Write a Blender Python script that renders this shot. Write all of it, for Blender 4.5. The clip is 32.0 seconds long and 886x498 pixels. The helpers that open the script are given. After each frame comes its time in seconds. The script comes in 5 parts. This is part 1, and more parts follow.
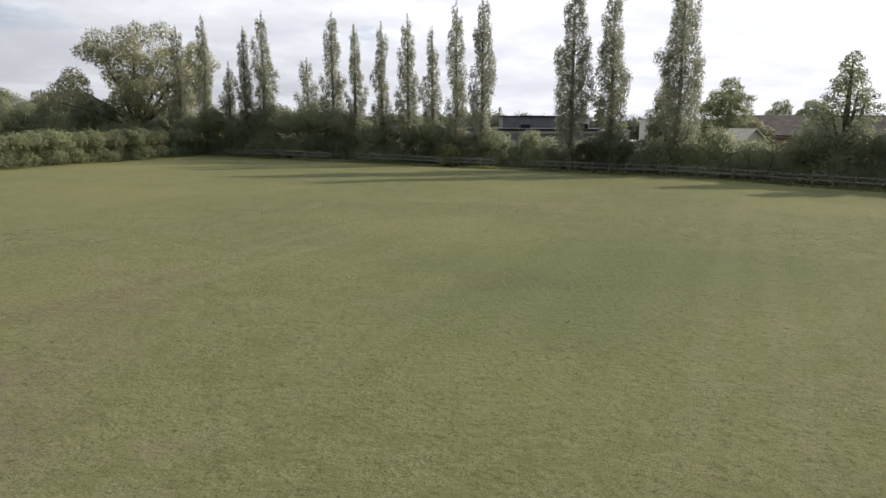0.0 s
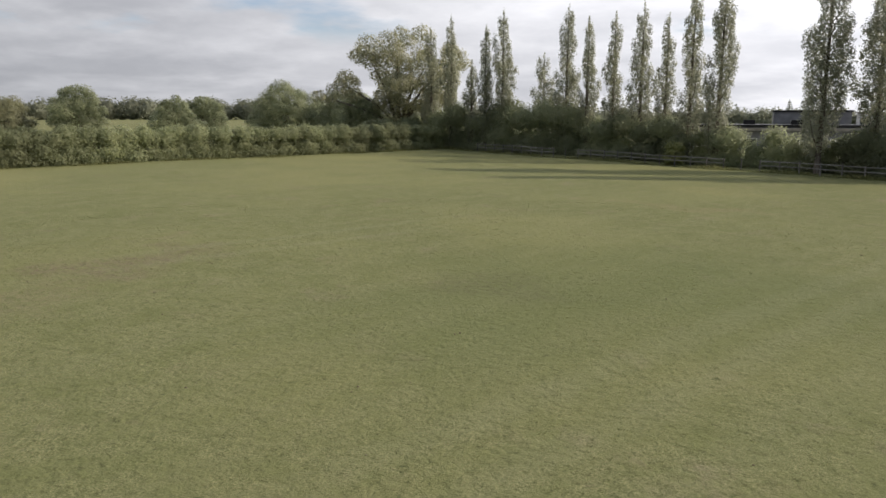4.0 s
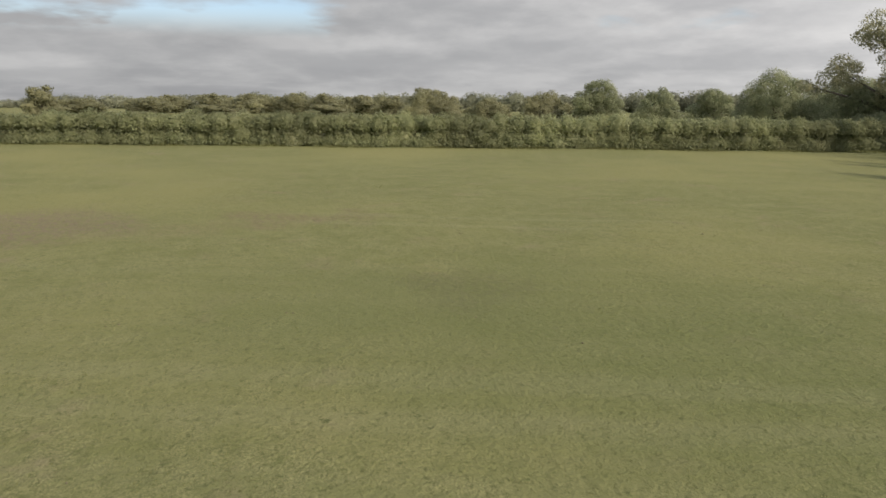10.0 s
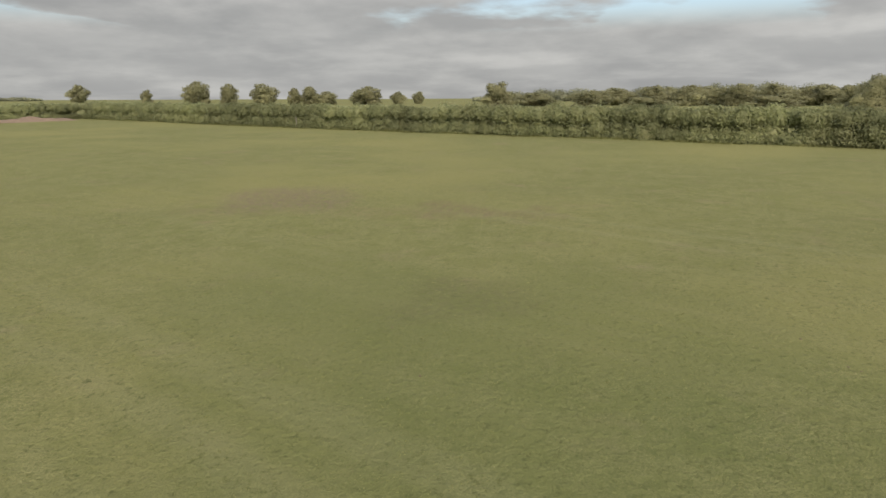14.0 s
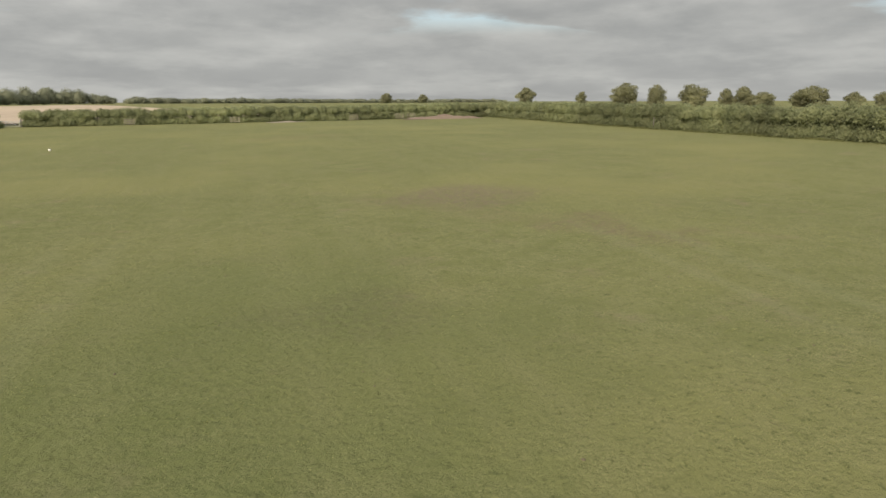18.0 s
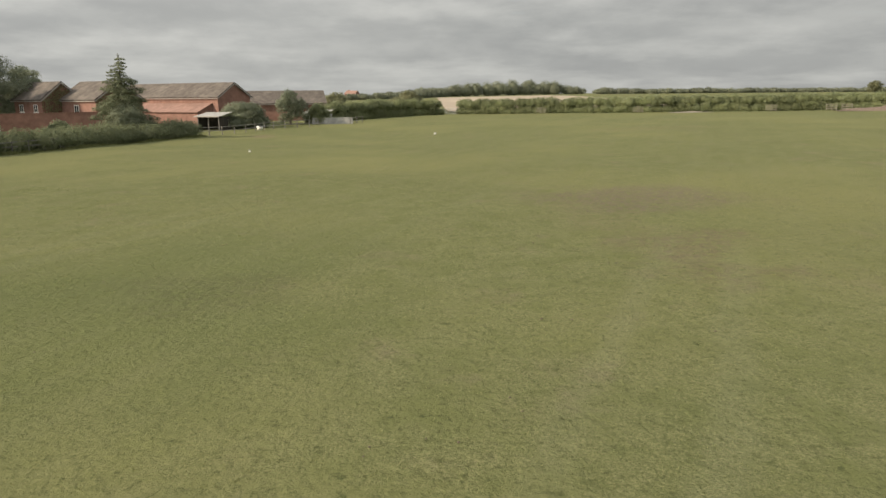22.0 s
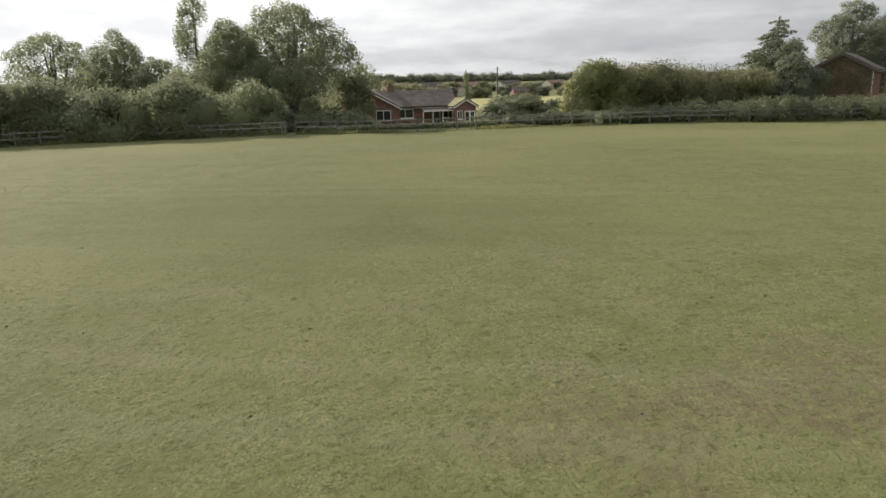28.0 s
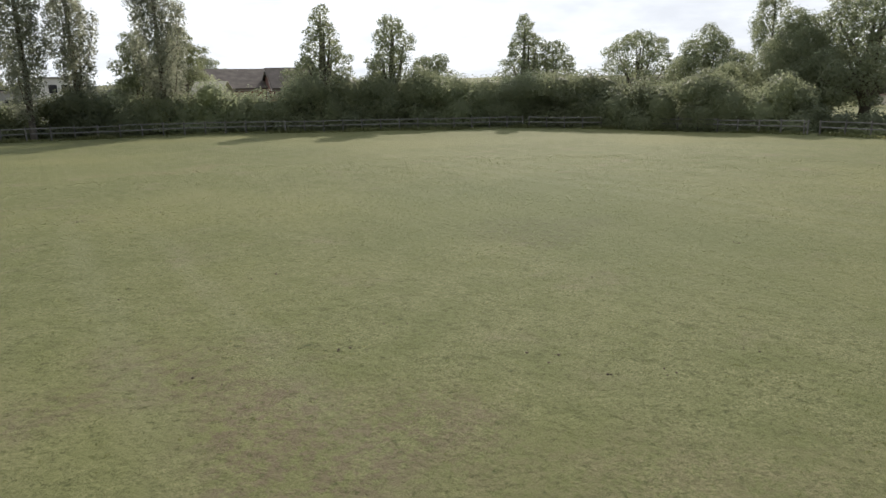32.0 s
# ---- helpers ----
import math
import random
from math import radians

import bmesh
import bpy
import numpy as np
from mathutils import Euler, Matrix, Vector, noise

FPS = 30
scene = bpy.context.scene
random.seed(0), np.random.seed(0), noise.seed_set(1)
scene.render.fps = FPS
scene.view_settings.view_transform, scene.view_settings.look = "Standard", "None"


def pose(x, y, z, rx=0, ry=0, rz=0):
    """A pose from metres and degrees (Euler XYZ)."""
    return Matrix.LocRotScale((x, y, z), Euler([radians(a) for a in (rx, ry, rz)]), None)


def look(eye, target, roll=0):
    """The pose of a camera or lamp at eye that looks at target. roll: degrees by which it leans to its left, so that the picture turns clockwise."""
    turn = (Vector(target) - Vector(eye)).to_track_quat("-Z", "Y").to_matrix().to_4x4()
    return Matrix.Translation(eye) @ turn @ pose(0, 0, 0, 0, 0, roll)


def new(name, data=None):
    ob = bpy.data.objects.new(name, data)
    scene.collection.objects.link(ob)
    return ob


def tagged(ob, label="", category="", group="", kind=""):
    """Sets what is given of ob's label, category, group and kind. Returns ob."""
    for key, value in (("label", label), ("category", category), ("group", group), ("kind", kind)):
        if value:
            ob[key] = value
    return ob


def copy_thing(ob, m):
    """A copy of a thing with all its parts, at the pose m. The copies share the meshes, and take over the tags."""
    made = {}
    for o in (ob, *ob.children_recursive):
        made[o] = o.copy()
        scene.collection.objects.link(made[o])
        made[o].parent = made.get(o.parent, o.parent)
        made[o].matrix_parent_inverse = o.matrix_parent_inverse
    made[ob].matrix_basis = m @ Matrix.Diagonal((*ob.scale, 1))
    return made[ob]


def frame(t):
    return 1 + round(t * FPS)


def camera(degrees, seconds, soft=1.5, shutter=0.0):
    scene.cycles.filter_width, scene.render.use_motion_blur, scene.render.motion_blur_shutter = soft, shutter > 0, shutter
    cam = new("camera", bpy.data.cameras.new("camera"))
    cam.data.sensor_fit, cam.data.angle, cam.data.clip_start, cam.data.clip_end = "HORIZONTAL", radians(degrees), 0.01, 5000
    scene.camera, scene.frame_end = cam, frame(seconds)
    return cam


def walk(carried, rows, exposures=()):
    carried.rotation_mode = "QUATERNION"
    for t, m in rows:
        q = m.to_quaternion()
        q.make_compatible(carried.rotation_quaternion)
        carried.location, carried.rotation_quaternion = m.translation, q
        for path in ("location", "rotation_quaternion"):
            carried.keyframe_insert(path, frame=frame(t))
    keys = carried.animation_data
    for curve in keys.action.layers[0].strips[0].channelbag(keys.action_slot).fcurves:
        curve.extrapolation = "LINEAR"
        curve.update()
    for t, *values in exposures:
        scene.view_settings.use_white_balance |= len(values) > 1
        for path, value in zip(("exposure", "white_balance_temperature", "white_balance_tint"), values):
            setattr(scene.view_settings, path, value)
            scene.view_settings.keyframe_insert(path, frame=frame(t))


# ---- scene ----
cam = camera(64.98, 32.0)
# seconds, place in metres, then yaw, pitch and lean to the right in degrees
ROWS = [
    (0.0, 0.00, 0.00, 5.66, 0.00, -10.73, -0.20),
    (0.5, 1.29, 0.21, 5.62, 2.80, -10.78, -0.17),
    (1.0, 2.61, 0.51, 5.58, 5.79, -10.77, -0.14),
    (1.5, 3.88, 0.90, 5.54, 8.88, -10.80, -0.10),
    (2.0, 5.13, 1.30, 5.51, 11.88, -10.83, -0.04),
    (2.5, 6.41, 1.76, 5.48, 14.96, -10.84, 0.01),
    (3.0, 7.73, 2.29, 5.46, 18.27, -10.86, 0.04),
    (3.5, 8.99, 2.94, 5.43, 21.69, -10.92, 0.04),
    (5.5, 13.92, 6.21, 5.11, 35.86, -10.94, -0.11),
    (6.0, 14.98, 7.09, 5.08, 39.41, -10.95, -0.08),
    (6.5, 15.94, 8.08, 5.06, 42.98, -10.96, -0.04),
    (7.0, 16.81, 9.11, 5.04, 46.49, -11.00, 0.00),
    (7.5, 17.70, 10.17, 5.03, 50.22, -11.03, -0.01),
    (8.0, 18.40, 11.38, 5.03, 53.99, -11.09, -0.07),
    (8.5, 18.98, 12.67, 5.01, 57.81, -11.20, -0.18),
    (9.0, 19.52, 13.98, 4.99, 61.74, -11.34, -0.31),
    (9.5, 19.94, 15.37, 4.98, 65.81, -11.44, -0.40),
    (10.0, 20.27, 16.80, 5.00, 70.10, -11.54, -0.42),
    (10.5, 20.57, 18.19, 5.01, 74.39, -11.70, -0.38),
    (11.0, 20.74, 19.64, 5.04, 78.85, -11.84, -0.31),
    (11.5, 20.76, 21.15, 5.07, 83.55, -11.96, -0.21),
    (12.0, 20.70, 22.65, 5.08, 88.33, -12.09, -0.08),
    (12.5, 20.51, 24.21, 5.08, 93.14, -12.17, 0.03),
    (13.0, 20.21, 25.71, 5.08, 97.87, -12.21, 0.12),
    (13.5, 19.79, 27.15, 5.09, 102.39, -12.21, 0.18),
    (14.0, 19.31, 28.55, 5.07, 106.91, -12.24, 0.20),
    (14.5, 18.57, 29.91, 5.03, 111.37, -12.26, 0.17),
    (16.5, 14.51, 34.54, 4.82, 128.96, -12.02, 0.06),
    (17.0, 13.27, 35.62, 4.81, 133.32, -12.01, 0.11),
    (17.5, 11.86, 36.55, 4.78, 137.65, -11.99, 0.15),
    (18.0, 10.31, 37.42, 4.75, 142.04, -12.00, 0.16),
    (18.5, 8.70, 38.12, 4.71, 146.29, -12.02, 0.17),
    (19.0, 7.05, 38.70, 4.66, 150.58, -12.05, 0.15),
    (19.5, 5.43, 39.19, 4.62, 154.82, -12.10, 0.13),
    (20.0, 3.82, 39.67, 4.61, 159.20, -12.16, 0.15),
    (20.5, 2.24, 39.95, 4.59, 163.65, -12.25, 0.24),
    (21.0, 0.54, 40.13, 4.57, 168.49, -12.36, 0.33),
    (21.5, -1.22, 40.17, 4.55, 173.70, -12.46, 0.43),
    (22.0, -2.91, 40.00, 4.51, 179.07, -12.56, 0.51),
    (22.5, -4.58, 39.63, 4.48, 184.57, -12.65, 0.58),
    (23.0, -6.20, 39.09, 4.45, 190.25, -12.73, 0.62),
    (23.5, -7.74, 38.39, 4.43, 196.11, -12.84, 0.61),
    (24.0, -9.21, 37.58, 4.40, 202.38, -12.97, 0.58),
    (24.5, -10.59, 36.68, 4.39, 208.86, -13.10, 0.56),
    (25.0, -11.86, 35.65, 4.37, 215.53, -13.27, 0.54),
    (25.5, -13.02, 34.53, 4.34, 222.26, -13.44, 0.54),
    (26.0, -14.03, 33.26, 4.33, 228.74, -13.59, 0.56),
    (26.5, -14.83, 31.90, 4.27, 235.07, -13.74, 0.60),
    (28.5, -16.88, 26.12, 4.19, 259.97, -13.90, 1.45),
    (29.0, -17.21, 24.60, 4.21, 266.23, -13.92, 1.43),
    (29.5, -17.30, 22.99, 4.20, 272.61, -13.97, 1.38),
    (30.0, -17.21, 21.39, 4.20, 279.02, -13.99, 1.30),
    (30.5, -16.94, 19.81, 4.20, 285.47, -13.98, 1.20),
    (31.0, -16.53, 18.18, 4.20, 291.85, -13.93, 1.12),
    (31.5, -15.92, 16.56, 4.21, 298.32, -13.82, 1.08),
    (32.0, -15.20, 15.01, 4.22, 305.11, -13.63, 1.02),
]
# seconds, stops, kelvin, tint: the camera opens up as it turns away from the sun
EXPOSE = [(0.0, 0.27, 6000, 17), (6.0, 0.33, 6250, 16), (11.0, 0.38, 6500, 14), (16.0, 0.41, 6650, 11), (22.0, 0.40, 6650, 10), (26.0, 0.40, 6450, 9), (29.0, 0.31, 6150, 14), (32.0, 0.28, 5950, 13)]
walk(cam, [(t, pose(x, y, z, 90 + pitch, 0, yaw) @ pose(0, 0, 0, 0, 0, -lean)) for t, x, y, z, yaw, pitch, lean in ROWS], EXPOSE)

# ---- light ----
SUN_AZ, SUN_EL = 24.0, 28.0          # degrees: direction towards the sun, from +x to +y, and its height
to_sun = Vector((math.cos(radians(SUN_AZ)) * math.cos(radians(SUN_EL)), math.sin(radians(SUN_AZ)) * math.cos(radians(SUN_EL)), math.sin(radians(SUN_EL))))
sun = new("sun", bpy.data.lights.new("sun", "SUN"))
sun.data.energy, sun.data.angle, sun.data.color = 4.4, radians(0.8), (1.0, 0.87, 0.69)
sun.matrix_world = look((60, 60, 60), Vector((60, 60, 60)) - to_sun)

world = bpy.data.worlds.new("sky")
scene.world = world
world.use_nodes = True
wn, wl = world.node_tree.nodes, world.node_tree.links
wn.clear()


def wmath(op, a, b=None, clamp=False):
    n = wn.new("ShaderNodeMath")
    n.operation, n.use_clamp = op, clamp
    for i, v in enumerate((a, b)):
        if v is None:
            continue
        if isinstance(v, (int, float)):
            n.inputs[i].default_value = v
        else:
            wl.new(v, n.inputs[i])
    return n.outputs[0]


def wmix(fac, a, b):
    n = wn.new("ShaderNodeMix")
    n.data_type = "RGBA"
    for sock, v in ((n.inputs[0], fac), (n.inputs[6], a), (n.inputs[7], b)):
        if isinstance(v, (int, float)):
            sock.default_value = v
        elif isinstance(v, tuple):
            sock.default_value = (*v, 1)
        else:
            wl.new(v, sock)
    return n.outputs[2]


coord = wn.new("ShaderNodeTexCoord")
split = wn.new("ShaderNodeSeparateXYZ")
wl.new(coord.outputs["Generated"], split.inputs[0])
sky = wn.new("ShaderNodeTexSky")
sky.sky_type, sky.sun_disc = "NISHITA", False
sky.sun_elevation, sky.sun_rotation = radians(SUN_EL), radians(90 - SUN_AZ)
# cloud deck: the direction laid onto a flat layer overhead, and the same a little higher up
rise = wmath("MAXIMUM", split.outputs[2], 0.0)


def deck(offset):
    zz = wmath("ADD", rise, offset)
    flat = wn.new("ShaderNodeCombineXYZ")
    wl.new(wmath("DIVIDE", split.outputs[0], zz), flat.inputs[0])
    wl.new(wmath("DIVIDE", split.outputs[1], zz), flat.inputs[1])
    return flat.outputs[0]


here, above = deck(0.13), deck(0.148)


def wnoise(vec, scale, detail, rough, w):
    n = wn.new("ShaderNodeTexNoise")
    n.noise_dimensions = "4D"
    wl.new(vec, n.inputs["Vector"])
    n.inputs["W"].default_value = w
    n.inputs["Scale"].default_value, n.inputs["Detail"].default_value, n.inputs["Roughness"].default_value = scale, detail, rough
    return n.outputs["Fac"]


def wramp(v, lo, hi):
    n = wn.new("ShaderNodeMapRange")
    n.interpolation_type = "SMOOTHSTEP"
    wl.new(v, n.inputs[0])
    n.inputs[1].default_value, n.inputs[2].default_value = lo, hi
    return n.outputs[0]


low = wramp(split.outputs[2], 0.13, 0.085)
cover = wmath("MAXIMUM", wramp(wnoise(here, 0.5, 6, 0.52, 3.1), 0.37, 0.46), low)
# heaped tops are lit, flat bases are grey: the thickness here against the thickness just above
body = wnoise(here, 0.8, 7, 0.56, 7.7)
edge = wramp(wmath("SUBTRACT", body, wnoise(above, 0.8, 7, 0.56, 7.7)), -0.09, 0.19)
band = wramp(wnoise(here, 0.42, 5, 0.5, 1.4), 0.34, 0.68)
# single heaps within the deck, lit along their upper rims
heaps = []
for lift in (0.0, 0.022):
    puff = wn.new("ShaderNodeMapping")
    puff.inputs["Location"].default_value, puff.inputs["Scale"].default_value = (0, 0, lift * 2.6), (1, 1, 2.6)
    wl.new(coord.outputs["Generated"], puff.inputs["Vector"])
    heaps.append(wnoise(puff.outputs[0], 5.5, 7, 0.55, 2.2))
rim = wramp(wmath("SUBTRACT", heaps[0], heaps[1]), -0.10, 0.16)
lumps = wmath("ADD", wmath("ADD", wmath("MULTIPLY", edge, 0.40), wmath("MULTIPLY", band, 0.32)), wmath("MULTIPLY", rim, 0.28))
# towards the sun the deck glows brighter
dot = wn.new("ShaderNodeVectorMath")
dot.operation = "DOT_PRODUCT"
wl.new(coord.outputs["Generated"], dot.inputs[0])
dot.inputs[1].default_value = (math.cos(radians(46)) * 0.9, math.sin(radians(46)) * 0.9, 0.43)      # the thinnest part of the deck
glow = wmath("POWER", wmath("MAXIMUM", wmath("MULTIPLY", wmath("ADD", dot.outputs["Value"], 1.0), 0.5), 0.0), 2.5)
cloud = wmix(lumps, (0.238, 0.247, 0.246), (0.425, 0.432, 0.416))
cloud_lit = wmix(glow, cloud, wmix(lumps, (0.80, 0.805, 0.78), (1.30, 1.29, 1.21)))
blue = wn.new("ShaderNodeVectorMath")
blue.operation = "SCALE"
wl.new(sky.outputs[0], blue.inputs[0])
blue.inputs["Scale"].default_value = 0.10
zenith = wn.new("ShaderNodeVectorMath")
zenith.operation = "SCALE"
wl.new(cloud_lit, zenith.inputs[0])
wl.new(wmath("ADD", wmath("MULTIPLY", rise, 0.85), 0.97), zenith.inputs["Scale"])
both = wmix(cover, blue.outputs[0], zenith.outputs[0])
back = wn.new("ShaderNodeBackground")
wl.new(both, back.inputs[0])
back.inputs[1].default_value = 1.0
wout = wn.new("ShaderNodeOutputWorld")
wl.new(back.outputs[0], wout.inputs[0])

# ---- materials ----


def material(name, colours, scale=1.0, rough=0.8, bump=0.0, bump_scale=None, island=0.0, leaf=0.0, metal=0.0, stretch=(1, 1, 1), detail=5.0, large=0.0, large_scale=0.05, each=0.0):
    """Two-scale procedural surface: a noise ramp over the colours, a wider noise that shifts its brightness, and relief."""
    m = bpy.data.materials.new(name)
    m.use_nodes = True
    nodes, links = m.node_tree.nodes, m.node_tree.links
    bsdf = nodes["Principled BSDF"]
    out = nodes["Material Output"]
    tc = nodes.new("ShaderNodeTexCoord")
    mp = nodes.new("ShaderNodeMapping")
    mp.inputs["Scale"].default_value = stretch
    links.new(tc.outputs["Object"], mp.inputs["Vector"])
    nz = nodes.new("ShaderNodeTexNoise")
    nz.inputs["Scale"].default_value, nz.inputs["Detail"].default_value, nz.inputs["Roughness"].default_value = scale, detail, 0.6
    links.new(mp.outputs[0], nz.inputs["Vector"])
    fac = nz.outputs["Fac"]
    geo = nodes.new("ShaderNodeNewGeometry")
    info = nodes.new("ShaderNodeObjectInfo")

    def mixed(a, b, f):
        mx = nodes.new("ShaderNodeMix")
        mx.inputs[0].default_value = f
        links.new(a, mx.inputs[2])
        links.new(b, mx.inputs[3])
        return mx.outputs[0]

    if island:
        fac = mixed(fac, geo.outputs["Random Per Island"], island)
    if each:
        fac = mixed(fac, info.outputs["Random"], each)
    ramp = nodes.new("ShaderNodeValToRGB")
    el = ramp.color_ramp.elements
    n = len(colours)
    lo, hi = (0.05, 0.95) if (island or each) else (0.3, 0.7)
    while len(el) < n:
        el.new(0.5)
    for i, c in enumerate(colours):
        el[i].position = lo + (hi - lo) * i / max(n - 1, 1)
        el[i].color = (*c, 1)
    links.new(fac, ramp.inputs[0])
    colour = ramp.outputs[0]
    if large:
        nl = nodes.new("ShaderNodeTexNoise")
        nl.inputs["Scale"].default_value, nl.inputs["Detail"].default_value = large_scale, 3
        links.new(tc.outputs["Object"], nl.inputs["Vector"])
        rng = nodes.new("ShaderNodeMapRange")
        rng.inputs[1].default_value, rng.inputs[2].default_value = 0.3, 0.7
        rng.inputs[3].default_value, rng.inputs[4].default_value = 1 - large, 1 + large
        links.new(nl.outputs["Fac"], rng.inputs[0])
        sc = nodes.new("ShaderNodeVectorMath")
        sc.operation = "SCALE"
        links.new(colour, sc.inputs[0])
        links.new(rng.outputs[0], sc.inputs["Scale"])
        colour = sc.outputs[0]
    links.new(colour, bsdf.inputs["Base Color"])
    bsdf.inputs["Roughness"].default_value, bsdf.inputs["Metallic"].default_value = rough, metal
    bsdf.inputs["Specular IOR Level"].default_value = 0.25
    if bump:
        nb = nodes.new("ShaderNodeTexNoise")
        nb.inputs["Scale"].default_value, nb.inputs["Detail"].default_value = bump_scale or scale * 4, 4
        links.new(mp.outputs[0], nb.inputs["Vector"])
        bp = nodes.new("ShaderNodeBump")
        bp.inputs["Strength"].default_value, bp.inputs["Distance"].default_value = min(bump, 1.0), 0.03
        links.new(nb.outputs["Fac"], bp.inputs["Height"])
        links.new(bp.outputs[0], bsdf.inputs["Normal"])
    if leaf:
        tr = nodes.new("ShaderNodeBsdfTranslucent")
        thru = nodes.new("ShaderNodeVectorMath")
        thru.operation = "MULTIPLY"
        links.new(colour, thru.inputs[0])
        thru.inputs[1].default_value = (1.52, 1.5, 1.58)
        links.new(thru.outputs[0], tr.inputs["Color"])
        mx = nodes.new("ShaderNodeMixShader")
        mx.inputs[0].default_value = leaf
        links.new(bsdf.outputs[0], mx.inputs[1])
        links.new(tr.outputs[0], mx.inputs[2])
        links.new(mx.outputs[0], out.inputs[0])
    return m


M_LEAF_HEDGE = material("hedge leaves", [(0.122, 0.143, 0.076), (0.210, 0.231, 0.122), (0.312, 0.320, 0.186)], 0.35, 0.6, island=0.26, leaf=0.58, large=0.25, large_scale=0.12)
M_LEAF_SCRUB = material("scrub leaves", [(0.152, 0.175, 0.102), (0.225, 0.247, 0.142), (0.300, 0.318, 0.192)], 0.3, 0.6, island=0.16, leaf=0.58, large=0.3, large_scale=0.1)
M_LEAF_BRAMBLE = material("bramble leaves", [(0.098, 0.114, 0.064), (0.160, 0.178, 0.098), (0.230, 0.240, 0.138)], 0.3, 0.6, island=0.26, leaf=0.4, large=0.3, large_scale=0.1)
M_LEAF_OLIVE = material("olive autumn leaves", [(0.140, 0.148, 0.086), (0.208, 0.212, 0.120), (0.280, 0.278, 0.160)], 0.12, 0.6, island=0.2, leaf=0.5, large=0.35, large_scale=0.04)
M_LEAF_THICKET = material("thicket leaves", [(0.105, 0.112, 0.058), (0.175, 0.178, 0.088), (0.250, 0.240, 0.122)], 0.3, 0.6, island=0.24, leaf=0.45, large=0.35, large_scale=0.16)
M_LEAF_POPLAR = material("poplar leaves", [(0.155, 0.168, 0.117), (0.245, 0.258, 0.178), (0.345, 0.348, 0.248)], 0.3, 0.5, island=0.26, leaf=0.58, large=0.15)
M_LEAF_BIG = material("willow-poplar leaves", [(0.157, 0.173, 0.099), (0.276, 0.278, 0.165), (0.395, 0.376, 0.231)], 0.25, 0.55, island=0.26, leaf=0.58, large=0.2)
M_LEAF_OAK = material("oak leaves", [(0.125, 0.148, 0.086), (0.202, 0.226, 0.128), (0.294, 0.304, 0.181)], 0.25, 0.55, island=0.26, leaf=0.58, large=0.25)
M_LEAF_GREY = material("grey-green leaves", [(0.115, 0.134, 0.088), (0.182, 0.202, 0.132), (0.262, 0.278, 0.188)], 0.25, 0.55, island=0.26, leaf=0.5, large=0.25)
M_LEAF_LIME = material("yellow-green leaves", [(0.125, 0.145, 0.060), (0.205, 0.222, 0.090), (0.300, 0.305, 0.135)], 0.25, 0.55, island=0.26, leaf=0.58, large=0.2)
M_LEAF_CONIFER = material("conifer needles", [(0.085, 0.100, 0.058), (0.140, 0.155, 0.090), (0.195, 0.205, 0.120)], 0.4, 0.65, island=0.3, leaf=0.35)
# distant foliage, paled and greyed in its colour to stand for haze
M_LEAF_HAZED = material("far leaves paled for haze", [(0.121, 0.135, 0.094), (0.178, 0.191, 0.130), (0.236, 0.243, 0.165)], 0.1, 0.7, island=0.26, leaf=0.4, large=0.25, large_scale=0.03)
M_BARK = material("bark", [(0.07, 0.06, 0.05), (0.17, 0.15, 0.12)], 5.0, 0.95, bump=0.9, stretch=(1, 1, 0.15))
M_WOOD = material("weathered fence wood", [(0.085, 0.08, 0.072), (0.15, 0.14, 0.128), (0.235, 0.225, 0.205)], 2.5, 0.9, bump=0.5, each=0.4)
# rails paler than the posts: light on their top faces painted in
M_RAIL = material("fence rails paled as sunlit", [(0.135, 0.127, 0.115), (0.21, 0.20, 0.185), (0.305, 0.292, 0.27)], 2.5, 0.9, bump=0.5, each=0.4)
# shelter boards: the shade under its roof put into their near-black colour
M_SHADEWOOD = material("boards darkened as inside shade", [(0.03, 0.027, 0.023), (0.06, 0.052, 0.045)], 2.0, 0.9, bump=0.4, stretch=(1, 1, 0.1))
M_BRICK = material("red brick", [(0.185, 0.102, 0.08), (0.265, 0.15, 0.118)], 1.5, 0.9, bump=0.4, large=0.15, large_scale=0.4)
M_TILE = material("brown roof tiles", [(0.085, 0.072, 0.062), (0.145, 0.124, 0.106)], 1.2, 0.9, bump=0.5, large=0.2, large_scale=0.3)
M_WHITE = material("white paint", [(0.62, 0.61, 0.58), (0.78, 0.77, 0.74)], 2.0, 0.6)
M_TRIM = material("weathered painted trim", [(0.24, 0.22, 0.20), (0.36, 0.34, 0.31)], 2.0, 0.8)
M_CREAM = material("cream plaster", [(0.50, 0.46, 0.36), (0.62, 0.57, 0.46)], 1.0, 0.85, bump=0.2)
M_GREY = material("grey cladding", [(0.16, 0.165, 0.17), (0.24, 0.24, 0.25)], 0.8, 0.7, large=0.15, large_scale=0.2)
M_BLOCK = material("concrete blocks", [(0.26, 0.26, 0.25), (0.42, 0.41, 0.39)], 1.5, 0.95, bump=0.4)
M_METAL = material("galvanised sheet", [(0.35, 0.36, 0.37), (0.5, 0.5, 0.5)], 2.0, 0.45, metal=0.7)
M_GALV = material("dull galvanised tube", [(0.36, 0.36, 0.35), (0.48, 0.48, 0.46)], 2.0, 0.6)
M_SHEET = material("weathered cement sheet", [(0.24, 0.235, 0.22), (0.38, 0.37, 0.35)], 1.5, 0.9, bump=0.3)
M_DARK = material("dark opening", [(0.015, 0.015, 0.017), (0.03, 0.03, 0.03)], 1.0, 0.5)
